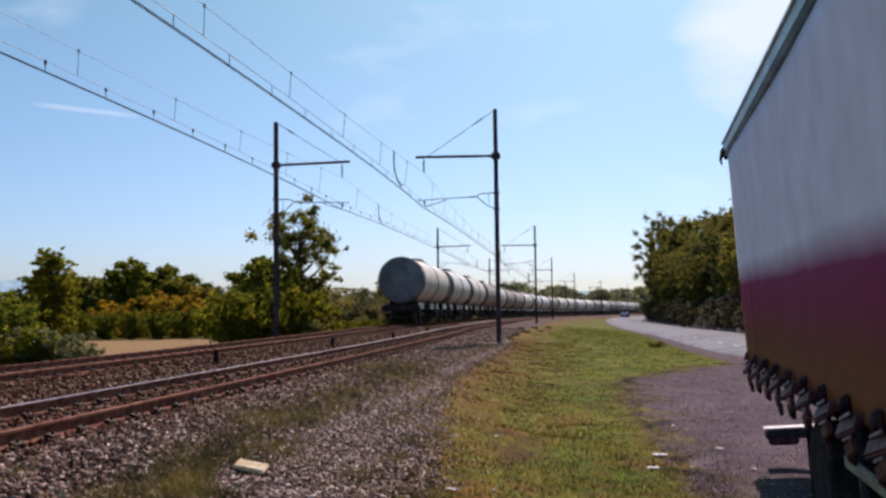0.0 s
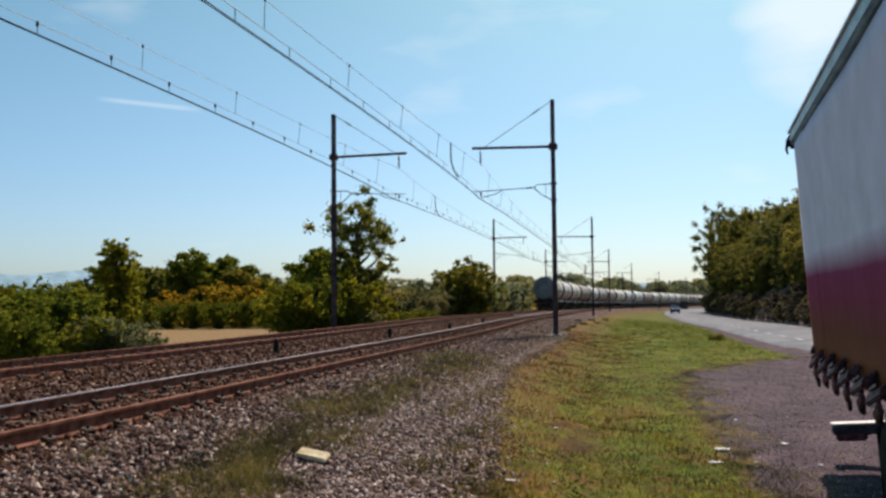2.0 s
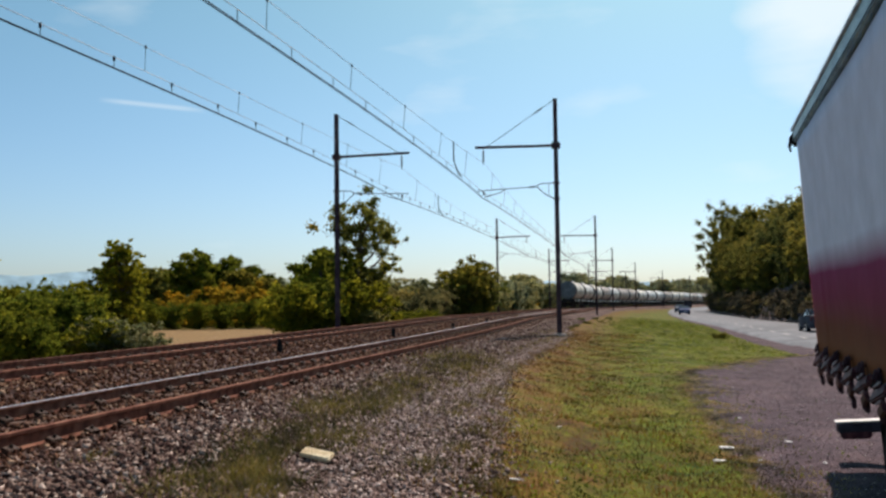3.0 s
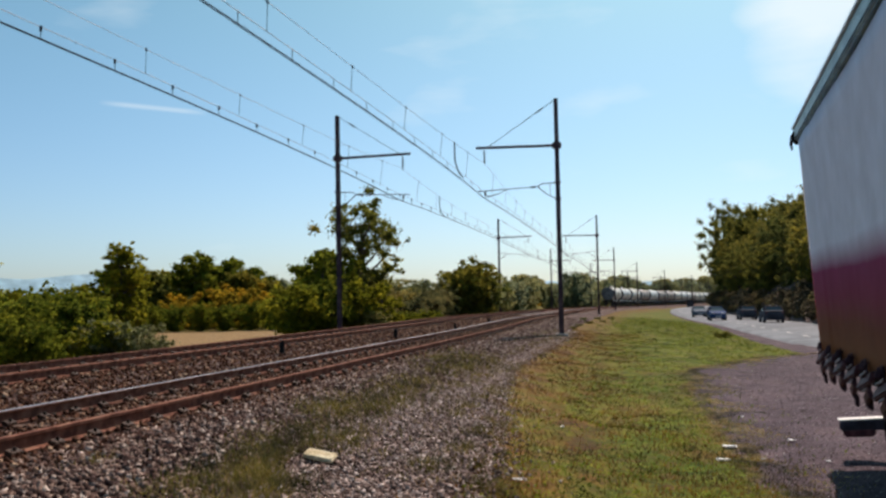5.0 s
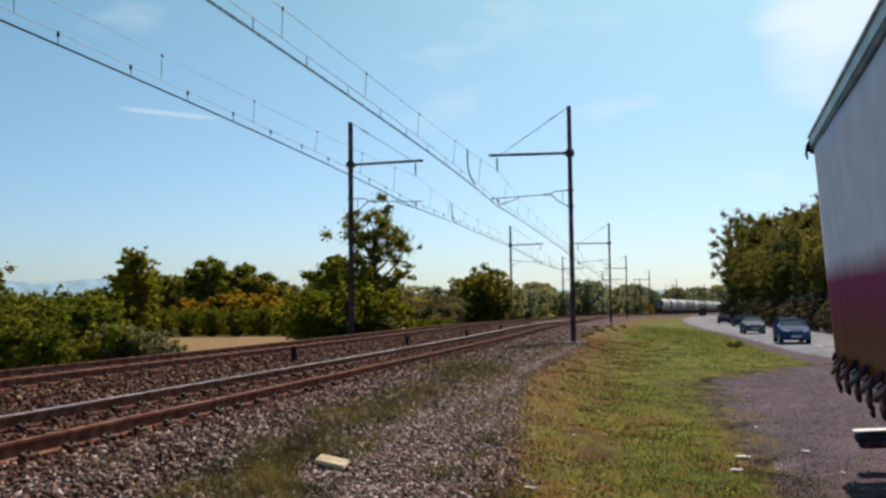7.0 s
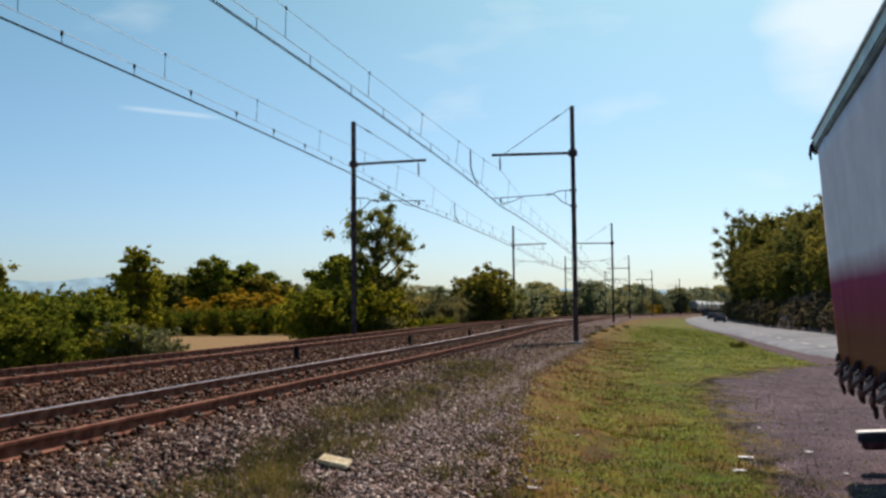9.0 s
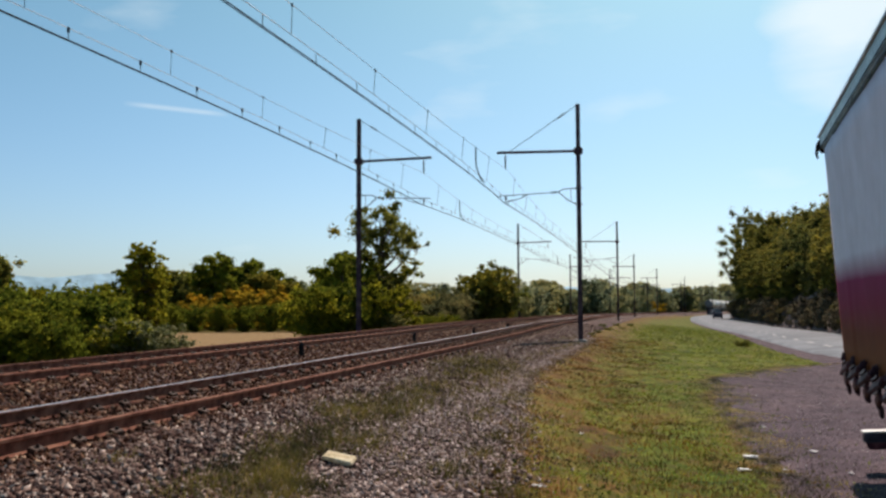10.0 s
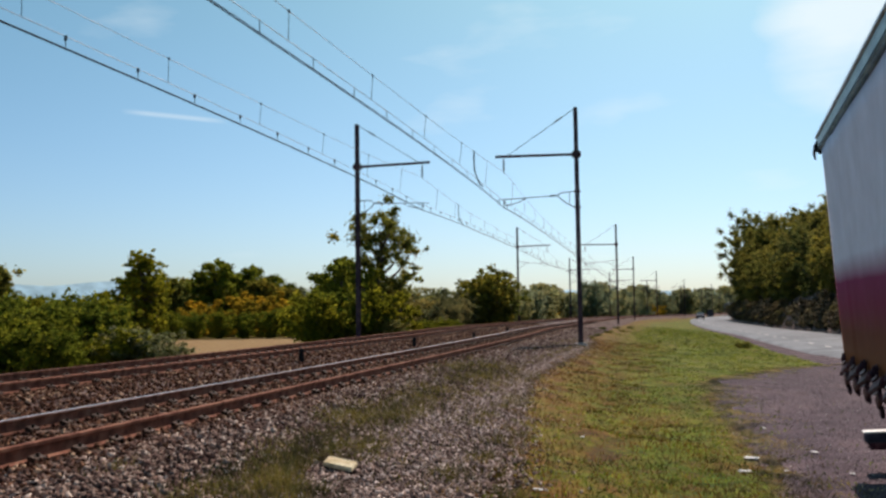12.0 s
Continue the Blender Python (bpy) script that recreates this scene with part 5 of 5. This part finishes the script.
def build_train(count=23):
    kinds = [build_wagon("tank_pale", "pale grey bogie tank wagon with darker grey ends"), build_wagon("tank_tan", "tan bogie tank wagon with dark bands", 4), build_wagon("tank_white", "whitish bogie tank wagon with dark bands")]
    order = [0, 2, 0, 1, 2, 1, 1, 0, 2, 2, 1, 0]
    used = set()
    for i in range(count):
        k = order[i % len(order)]
        ob = kinds[k] if k not in used else copy_thing(kinds[k], pose(0, 0, 0))
        used.add(k)
        WAGONS.append(ob)


def train_s(t):
    """Distance along the line of the train's tail."""
    return LEFT_S0 + TRAIN_V * t


def wagon_pose(s):
    """Middle of a wagon whose tail is at s."""
    xa, ya, _, _ = TRACK.at(s + 2.7, FAR_U)
    xb, yb, _, _ = TRACK.at(s + WAGON - 2.7, FAR_U)
    za, zb = float(fall(ya)), float(fall(yb))
    return pose((xa + xb) / 2, (ya + yb) / 2, FAR_RAIL_Z + (za + zb) / 2, math.degrees(math.atan2(zb - za, WAGON - 5.4)), 0, math.degrees(math.atan2(-(xb - xa), yb - ya)))


# ---- cars ----
def build_car(name, paint, label, length=4.2, width=1.74, height=1.46, hatch=True):
    """Nose towards -y, wheels on z 0."""
    car = thing(name, label, "car", "cars on the road")
    hw = width / 2
    # stations: y, half width at sill, shoulder half width, shoulder z, bottom z
    st = [(-0.50, 0.62, 0.60, 0.52, 0.28), (-0.485, 0.80, 0.78, 0.66, 0.22), (-0.42, 0.95, 0.92, 0.76, 0.20), (-0.25, 1.0, 0.96, 0.90, 0.19),
          (0.0, 1.0, 0.97, 0.94, 0.19), (0.25, 1.0, 0.97, 0.97, 0.19), (0.42, 0.98, 0.94, 0.98, 0.21), (0.485, 0.90, 0.86, 0.94, 0.26), (0.50, 0.80, 0.74, 0.80, 0.34)]
    bm = bmesh.new()
    rings = []
    for fy, a, b, zs, zb in st:
        y = fy * length
        rings.append([bm.verts.new(p) for p in ((-a * hw * 0.9, y, zb), (-a * hw, y, zb + 0.14), (-a * hw, y, (zb + zs) / 2 + 0.08), (-b * hw, y, zs), (-b * hw * 0.6, y, zs + 0.03),
                                                (b * hw * 0.6, y, zs + 0.03), (b * hw, y, zs), (a * hw, y, (zb + zs) / 2 + 0.08), (a * hw, y, zb + 0.14), (a * hw * 0.9, y, zb))])
    for r, s in zip(rings, rings[1:]):
        for k in range(10):
            bm.faces.new((r[k], r[(k + 1) % 10], s[(k + 1) % 10], s[k]))
    bm.faces.new(rings[0][::-1])
    bm.faces.new(rings[-1])
    part("body", bm, paint, car, "", True)

    def cabin(scale, lift, y0, y1, y2, y3, z0, z1):
        b = bmesh.new()
        lo = [(-0.86, y0), (0.86, y0), (0.86, y3), (-0.86, y3)]
        hi = [(-0.64, y1), (0.64, y1), (0.66, y2), (-0.66, y2)]
        vl = [b.verts.new((x * hw * scale, y * length, z0)) for x, y in lo]
        vh = [b.verts.new((x * hw * scale, y * length, z1 + lift)) for x, y in hi]
        for k in range(4):
            b.faces.new((vl[k], vl[(k + 1) % 4], vh[(k + 1) % 4], vh[k]))
        b.faces.new(vh)
        b.faces.new(vl[::-1])
        bmesh.ops.bevel(b, geom=b.edges[:], offset=0.05, segments=2, affect="EDGES")
        return b
    back = 0.44 if hatch else 0.36
    part("cabin_glass", cabin(1.0, 0.0, -0.21, -0.03, back - 0.12, back, 0.88, height - 0.05), "glass", car, "window glass with reflected sky put into its bluish colour")
    bm = bmesh.new()
    add_box(bm, (width * 0.68, (back - 0.07) * length, 0.06), (0, (back - 0.15) / 2 * length, height - 0.04), None, 0.028)
    part("roof", bm, paint, car, "", True)
    for sx in (-1, 1):
        for p, q, r in (((0.86, -0.21, 0.92), (0.65, -0.03, height - 0.03), 0.035), ((0.87, back, 0.92), (0.67, back - 0.12, height - 0.03), 0.06), ((0.88, 0.14, 0.92), (0.68, 0.15, height - 0.03), 0.035)):
            part("pillar", tube([(sx * p[0] * hw, p[1] * length, p[2]), (sx * q[0] * hw, q[1] * length, q[2])], r, 6), paint, car)
        part("mirror", box((0.17, 0.09, 0.12), (sx * (hw + 0.07), -0.15 * length, 0.98), None, 0.03), paint, car)
        part("headlight", box((0.34, 0.10, 0.16), (sx * hw * 0.62, -0.472 * length, 0.66), Euler((0.5, 0, sx * 0.25)), 0.035), "lamp_glass", car, "clear headlight")
        part("tail_light", box((0.2, 0.06, 0.26), (sx * hw * 0.76, 0.492 * length, 0.80), None, 0.025), "strap_red", car, "red tail light")
        for fy in (-0.30, 0.305):
            m = Matrix.Translation((sx * (hw - 0.10), fy * length, 0.31)) @ Matrix.Rotation(radians(90), 4, "Y")
            wheel = part("wheel", lathe([(0.2, -0.1), (0.30, -0.1), (0.31, -0.07), (0.31, 0.07), (0.30, 0.11), (0.2, 0.112)], m, 20), "rubber", car)
            part("rim", lathe([(0.02, -0.105), (0.19, -0.115), (0.205, -0.06), (0.205, 0.06), (0.19, 0.118), (0.02, 0.108)], m, 16), "alu", wheel)
    part("grille", box((width * 0.42, 0.05, 0.12), (0, -0.492 * length, 0.50), None, 0.02), "rubber", car)
    part("bumper_intake", box((width * 0.6, 0.05, 0.12), (0, -0.492 * length, 0.30), None, 0.02), "rubber", car)
    part("number_plate", box((0.5, 0.02, 0.11), (0, -0.503 * length, 0.41), None, 0.005), "litter", car, "plain number plate")
    return car


CARS = {}


def build_cars():
    CARS["blue"] = build_car("car", "car_blue", "deep blue family car driving on the road", 3.75, 1.58, 1.34)
    CARS["steel"] = build_car("car", "car_steel", "steel blue saloon car driving on the road", 3.95, 1.6, 1.32, False)
    CARS["dark"] = build_car("car", "car_dark", "dark grey car driving away along the road", 3.9, 1.6, 1.34)
    CARS["grey"] = build_car("car", "car_dark", "dark grey hatchback following the others", 3.8, 1.6, 1.34)
    CARS["late"] = build_car("car", "car_dark", "dark car far along the road", 3.8, 1.6, 1.34)


def car_pose(s, u, back=False):
    x, y, dx, dy = ROAD_EDGE.at(s, u)
    return pose(x, y, float(road_z(y)) + 0.03, 0, 0, math.degrees(math.atan2(-dx, dy)) + (180 if back else 0))


# ---- trailer ----
def build_trailer():
    """Parked curtain-sided trailer; local y runs along it to its tail, x across to its far side, the near side at x 0."""
    tr = thing("curtain_trailer", "parked curtain-sided lorry trailer with printed pale and plum curtain", "trailer")
    L, W, Z0, Z1 = 13.6, 2.5, 1.22, 3.98
    ny, nz = 180, 14
    v, f = [], []
    for i in range(ny + 1):
        for j in range(nz + 1):
            y, q = i / ny * (L - 0.16), j / nz
            sag = 0.005 * math.sin(y * 2 * math.pi / 1.24 + 0.6 * math.sin(y)) * math.sin(math.pi * min(q * 1.1, 1)) + 0.010 * math.sin(y * 1.3 + q * 2) - 0.02 * float(smooth(L - 1.2, L - 1.1, y))
            v.append((-0.03 + sag, y, Z0 + (Z1 - 0.16 - Z0) * q))
    for i in range(ny):
        for j in range(nz):
            a = i * (nz + 1) + j
            f.append((a, a + 1, a + nz + 2, a + nz + 1))
    cur = new("curtain", mesh_of("curtain", v, f, "curtain", True))
    cur.parent = tr
    mod = cur.modifiers.new("thick", "SOLIDIFY")
    mod.thickness = 0.006
    part("deck", box((W - 0.04, L, 0.14), (W / 2, L / 2, Z0 + 0.02), None, 0.01), "chassis", tr)
    part("roof", box((W - 0.06, L, 0.06), (W / 2, L / 2, Z1 - 0.02), None, 0.02), "alu", tr)
    part("far_curtain", box((0.03, L, Z1 - Z0 - 0.1), (W - 0.02, L / 2, (Z0 + Z1) / 2), None, 0.005), "curtain", tr)
    part("front_wall", box((W - 0.08, 0.05, Z1 - Z0 - 0.06), (W / 2, 0.05, (Z0 + Z1) / 2), None, 0.005), "alu", tr)
    part("rear_door", box((W - 0.1, 0.05, Z1 - Z0 - 0.06), (W / 2, L - 0.04, (Z0 + Z1) / 2), None, 0.005), "alu", tr)
    for x in (0.04, W - 0.06):
        part("corner_post", box((0.12, 0.14, Z1 - Z0), (x, L - 0.07, (Z0 + Z1) / 2), None, 0.015), "alu", tr)
    rail = part("top_rail", box((0.07, L + 0.02, 0.17), (-0.035, L / 2, Z1 - 0.06), None, 0.015), "teal", tr, "teal-grey aluminium roof rail")
    part("rail_lip", box((0.03, L + 0.02, 0.03), (-0.075, L / 2, Z1 + 0.02), None, 0.006), "alu", rail)
    part("rail_groove", box((0.02, L + 0.02, 0.022), (-0.064, L / 2, Z1 - 0.115), None, 0.005), "rubber", rail)
    part("corner_cap", box((0.12, 0.16, 0.1), (-0.04, L + 0.02, Z1 - 0.12), Euler((0.5, 0, 0)), 0.03), "rubber", tr)
    part("corner_hook", tube([(-0.05, L - 0.02, Z1 - 0.03), (-0.09, L + 0.05, Z1 - 0.08), (-0.11, L + 0.08, Z1 - 0.17), (-0.10, L + 0.09, Z1 - 0.24)], [0.03, 0.026, 0.02, 0.012], 6), "rubber", tr, "black rubber hook at the roof corner")
    part("side_rave", box((0.05, L, 0.09), (0.03, L / 2, Z0 - 0.06), None, 0.012), "rubber", tr)
    # straps with their over-centre buckles
    for i, y in enumerate(np.arange(L - 0.26, 0.4, -0.78)):
        bm = bmesh.new()
        add_box(bm, (0.014, 0.10, 0.26), (-0.052, y, Z0 + 0.02), None, 0.004)
        add_tube(bm, [(-0.055, y, Z0 + 0.13), (-0.085, y, Z0 + 0.06), (-0.075, y, Z0 - 0.02)], 0.035, 6)
        strap = part("strap", bm, "strap", tr)
        bm = bmesh.new()
        add_box(bm, (0.05, 0.40, 0.11), (-0.085, y - 0.16, Z0 - 0.03), Euler((-0.30, 0.45, 0)), 0.014)
        add_box(bm, (0.04, 0.36, 0.09), (-0.085, y - 0.16, Z0 - 0.16), Euler((-0.30, -0.15, 0)), 0.012)
        part("buckle", bm, "strap_red", strap, "faded red over-centre buckle")
        for dz, w in ((0.035, 0.20), (-0.10, 0.16)):
            part("buckle_edge", box((0.012, w, 0.028), (-0.108, y - 0.16, Z0 + dz), Euler((-0.30, 0.4, 0)), 0.004), "pale_strap", strap, "pale worn buckle edge")
        bm = bmesh.new()
        add_box(bm, (0.03, 0.13, 0.26), (-0.06, y - 0.01, Z0 - 0.15), Euler((0.22 * ((i * 7) % 5 - 2) / 2, 0.1, 0)), 0.014)
        add_box(bm, (0.035, 0.10, 0.12), (-0.055, y - 0.03, Z0 - (0.23 if i % 3 else 0.29)), Euler((0.3, 0, 0)), 0.014)
        part("strap_tail", bm, "strap", strap)
    for x in (0.75, 1.75):
        part("chassis_beam", box((0.14, L - 0.6, 0.32), (x, L / 2, 0.98), None, 0.01), "chassis", tr)
    bm = bmesh.new()
    add_box(bm, (2.4, 0.13, 0.12), (W / 2 - 0.03, L - 0.45, 0.38), None, 0.02)
    bar = part("underrun_bar", bm, "chassis", tr, "dark rear underrun bar")
    part("top_plate", box((2.42, 0.20, 0.018), (W / 2 - 0.03, L - 0.44, 0.452), None, 0.006), "litter", bar, "white top plate of the underrun bar")
    for x in (0.7, 1.8):
        part("underrun_bracket", box((0.08, 0.10, 0.5), (x, L - 0.45, 0.78), None, 0.01), "chassis", tr)
    part("tail_light", box((0.34, 0.04, 0.10), (0.22, L - 0.485, 0.30), None, 0.02), "strap_red", tr)
    for ya in (L - 4.1, 2.4):
        for x in (0.18, W - 0.18):
            m = Matrix.Translation((x, ya, 0.50)) @ Matrix.Rotation(radians(90), 4, "Y")
            tyre = part("tyre", lathe([(0.30, -0.17), (0.44, -0.18), (0.495, -0.15), (0.50, 0.0), (0.495, 0.15), (0.44, 0.18), (0.30, 0.17)], m, 28), "rubber", tr, "", True)
            part("rim", lathe([(0.05, -0.05), (0.12, -0.15), (0.2, -0.06), (0.29, -0.10), (0.305, -0.15), (0.305, 0.15), (0.29, 0.1), (0.05, 0.05)], m, 20), "alu", tyre)
        part("axle", tube([(0.1, ya, 0.50), (W - 0.1, ya, 0.50)], 0.07, 8), "chassis", tr)
        bm = bmesh.new()
        add_tube(bm, [(0.18, ya + 0.62 * math.cos(q), 0.5 + 0.60 * math.sin(q)) for q in np.linspace(0.1, 3.04, 9)], 0.02, 5)
        part("mudguard_rim", bm, "rubber", tr)
    part("mud_flap", box((0.42, 0.02, 0.62), (0.24, L - 3.4, 0.52), None, 0.006), "rubber", tr)
    for z in (0.46, 0.84):
        part("side_guard", box((0.03, 5.0, 0.10), (0.03, 6.05, z), None, 0.01), "teal", tr, "teal-grey aluminium side guard")
    for y in (3.8, 6.0, 8.3):
        part("guard_post", box((0.05, 0.05, 0.8), (0.075, y, 0.80), None, 0.008), "chassis", tr)
    # tail corner of the near side, and the lean of the parked trailer
    tail, head = Vector((4.115, 11.307, -0.356)), 13.04
    m = Matrix.Translation(tail) @ pose(0, 0, 0, 0, -3.87, -head) @ Matrix.Translation((0, -L, 0))
    tr.matrix_basis = m


# ---- small things ----
def build_small():
    slab = box((0.33, 0.20, 0.04), (0, 0, 0.02), None, 0.01)
    for v in slab.verts:
        v.co.x -= 0.30 * v.co.y
        v.co.z += 0.01 * math.sin(v.co.x * 20)
    ob = part("stone_slab", slab, "slab")
    tagged(ob, "broken cream stone slab lying on the ballast", "stone slab")
    x, y, z = on_ground(596, 826)
    ob.matrix_basis = pose(x, y, z + 0.04, 2, 7, -22)
    rnd = random.Random(4)
    for px, py, k in ((1338, 757, 0.07), (1304, 833, 0.13), (1315, 810, 0.16), (1425, 800, 0.10), (1490, 838, 0.06), (940, 862, 0.09), (1020, 770, 0.07), (1375, 832, 0.05), (1033, 600, 0.18)):
        bm = bmesh.new()
        add_box(bm, (k, k * 0.6, k * 0.13), (0, 0, k * 0.06), None, k * 0.05)
        for v in bm.verts:
            v.co += Vector((rnd.uniform(-1, 1), rnd.uniform(-1, 1), rnd.uniform(-0.3, 0.6))) * k * 0.10
        ob = part("litter_scrap", bm, "litter")
        tagged(ob, "small crumpled white scrap lying on the verge", "litter", "scraps on the verge")
        x, y, z = on_ground(px, py + 3)
        ob.matrix_basis = pose(x, y, z + 0.015, 0, 0, rnd.uniform(0, 360))
    tuft = build_tree("verge_tuft", "dark low tuft of weeds at the road edge", "weed clump", 61, 0.5, 0.55, 1500, 0.05, "leaf_mixed", 0.05, 0.05, 12)
    x, y = spot(B(1308), 1600 * 2.15 / (612 - 540))
    for px, d, k in ((1070, 58, 0.7), (1095, 66, 0.6), (1050, 50, 0.6), (1110, 80, 0.8), (1085, 72, 0.7), (1040, 46, 0.5), (1060, 64, 0.7), (1115, 22.0, 0.25),
                     (1160, 46, 0.4), (1205, 47, 0.4), (1130, 52, 0.4)):
        xx, yy = spot(B(px), d)
        copy_thing(tuft, pose(xx, yy, float(max(ground_z(np.array(xx), np.array(yy)), bed_z(TRACK.side(np.array(xx), np.array(yy)), np.array(yy)))) - 0.02, 0, 0, px) @ Matrix.Diagonal((k * 0.8, k * 0.8, k * 0.5, 1)))
    for px, py, k in ((1037, 655, 0.16), (1113, 684, 0.20), (1075, 709, 0.14), (1187, 621, 0.22), (1167, 593, 0.3), (1047, 729, 0.14), (1000, 690, 0.14), (1210, 605, 0.25), (1130, 650, 0.12), (985, 760, 0.10)):
        xx, yy, zz = on_ground(px, py)
        copy_thing(tuft, pose(xx, yy, zz - 0.02, 0, 0, px) @ Matrix.Diagonal((k * 1.4, k * 1.4, k * 0.7, 1)))
    tuft.matrix_basis = pose(x, y, float(ground_z(np.array(x), np.array(y)))) @ Matrix.Diagonal((0.8, 0.8, 0.6, 1))
    # marker posts between the tracks
    post = box((0.13, 0.09, 0.36), (0, 0, 0.18), None, 0.03)
    p = part("marker_post", post, "rubber")
    tagged(p, "short dark post standing between the tracks", "marker post", "posts between the tracks")
    for i, (px, py) in enumerate(((529, 625), (728, 600), (833, 588), (893, 578))):
        x, y, z = on_ground(px, py + 12)
        m = pose(x, y, z - 0.02, 0, 0, -10)
        if i == 0:
            p.matrix_basis = m
        else:
            copy_thing(p, m)


def build_cabinet():
    cab = thing("trackside_cabinet", "dark metal equipment cabinet on the dry embankment", "cabinet")
    part("body", box((1.5, 0.9, 2.0), (0, 0, 1.0), None, 0.04), "rubber", cab)
    part("roof", box((1.7, 1.1, 0.1), (0, 0, 2.04), None, 0.03), "chassis", cab)
    part("door", box((0.62, 0.03, 1.7), (-0.34, -0.46, 0.95), None, 0.01), "chassis", cab)
    part("door", box((0.62, 0.03, 1.7), (0.34, -0.46, 0.95), None, 0.01), "chassis", cab)
    cab.location = (47.6, 224, float(ground_z(np.array(47.6), np.array(224.0))) - 0.05)


def build_distance():
    rng = np.random.default_rng(77)
    v, f = [], []
    n = 120
    for i in range(n + 1):
        a = radians(-70 + 140 * i / n)
        h = 50 + 88 * smooth(-13, -23, math.degrees(a)) + 14 * math.sin(i * 0.31) + 8 * math.sin(i * 0.83) + rng.normal(0, 2)
        for d, z in ((3900, -20), (4050, h), (4300, -20)):
            v.append((d * math.sin(a), d * math.cos(a), z))
    for i in range(n):
        for j in range(2):
            a = i * 3 + j
            f.append((a, a + 1, a + 4, a + 3))
    tagged(new("backdrop_hills", mesh_of("backdrop_hills", v, f, "hill", True)), "hills on the horizon, haze painted in as pale blue", "hills", kind="structure")


build_ground()
build_bed()
build_road()
near_track = build_track(NEAR_U, RAIL_Z, "rusty near railway track on weathered sleepers", -0.7525)
far_track = build_track(FAR_U, FAR_RAIL_Z, "rusty further railway track on weathered sleepers", 9.0)
build_masts()
build_wires(NEAR_U, 0.0, -0.1, "dark copper overhead line above the near track", True, -7.6)
build_wires(FAR_U, 1.8, 0.18, "dark copper overhead line above the further track", False, 8.8)
build_distance()
build_cabinet()
build_bank()
build_plants()
build_trailer()
build_train()
build_cars()
build_small()
build_grass()
build_stones()
_s = TRACK.s_of_y(5)
build_sleepers(near_track, NEAR_U, RAIL_Z, _s, _s + 90)
build_sleepers(far_track, FAR_U, FAR_RAIL_Z, _s + 8, _s + 98)
far_sleepers(near_track, NEAR_U, RAIL_Z, _s + 90, _s + 330)
far_sleepers(far_track, FAR_U, FAR_RAIL_Z, _s + 98, _s + 338)


def motions():
    times = [0.5 * k for k in range(25)]
    for i, w in enumerate(WAGONS):
        walk(w, [(t, wagon_pose(train_s(t) + i * WAGON)) for t in times])
    runs = {  # lane offset, facing away, then seconds and the car's distance up the road
        "blue": (1.6, False, ((0, 203), (2, 160), (3.2, 134), (4.8, 94.5), (5.5, 80.5), (6, 71), (6.5, 61), (7.0, 51.5), (7.2, 47.5), (12, -50))),
        "steel": (1.6, False, ((0, 228), (3.2, 152), (4.8, 116), (5.5, 101), (6, 91.5), (6.5, 82), (7.0, 72), (7.2, 68), (8.8, 38), (9.0, 34), (12, -30))),
        "grey": (4.5, True, ((0, 5), (2.8, 52), (3.2, 59), (4.8, 88), (5.5, 99), (6.5, 119), (7.2, 133.5), (8.8, 165), (9.5, 178), (12, 250))),
        "dark": (4.5, True, ((0, -30), (3.2, 41), (4.8, 72.5), (5.5, 84), (6.5, 100), (7.2, 112), (8.8, 139), (9.5, 152), (12, 215))),
        "late": (1.6, False, ((0, 290), (8.8, 225), (10.4, 205), (12, 182))),
    }
    for key, (u, back, rows) in runs.items():
        ts, ys = [r[0] for r in rows], [r[1] for r in rows]
        walk(CARS[key], [(t, car_pose(ROAD_EDGE.s_of_y(0) + 1.012 * float(np.interp(t, ts, ys)), u, back)) for t in times])


motions()
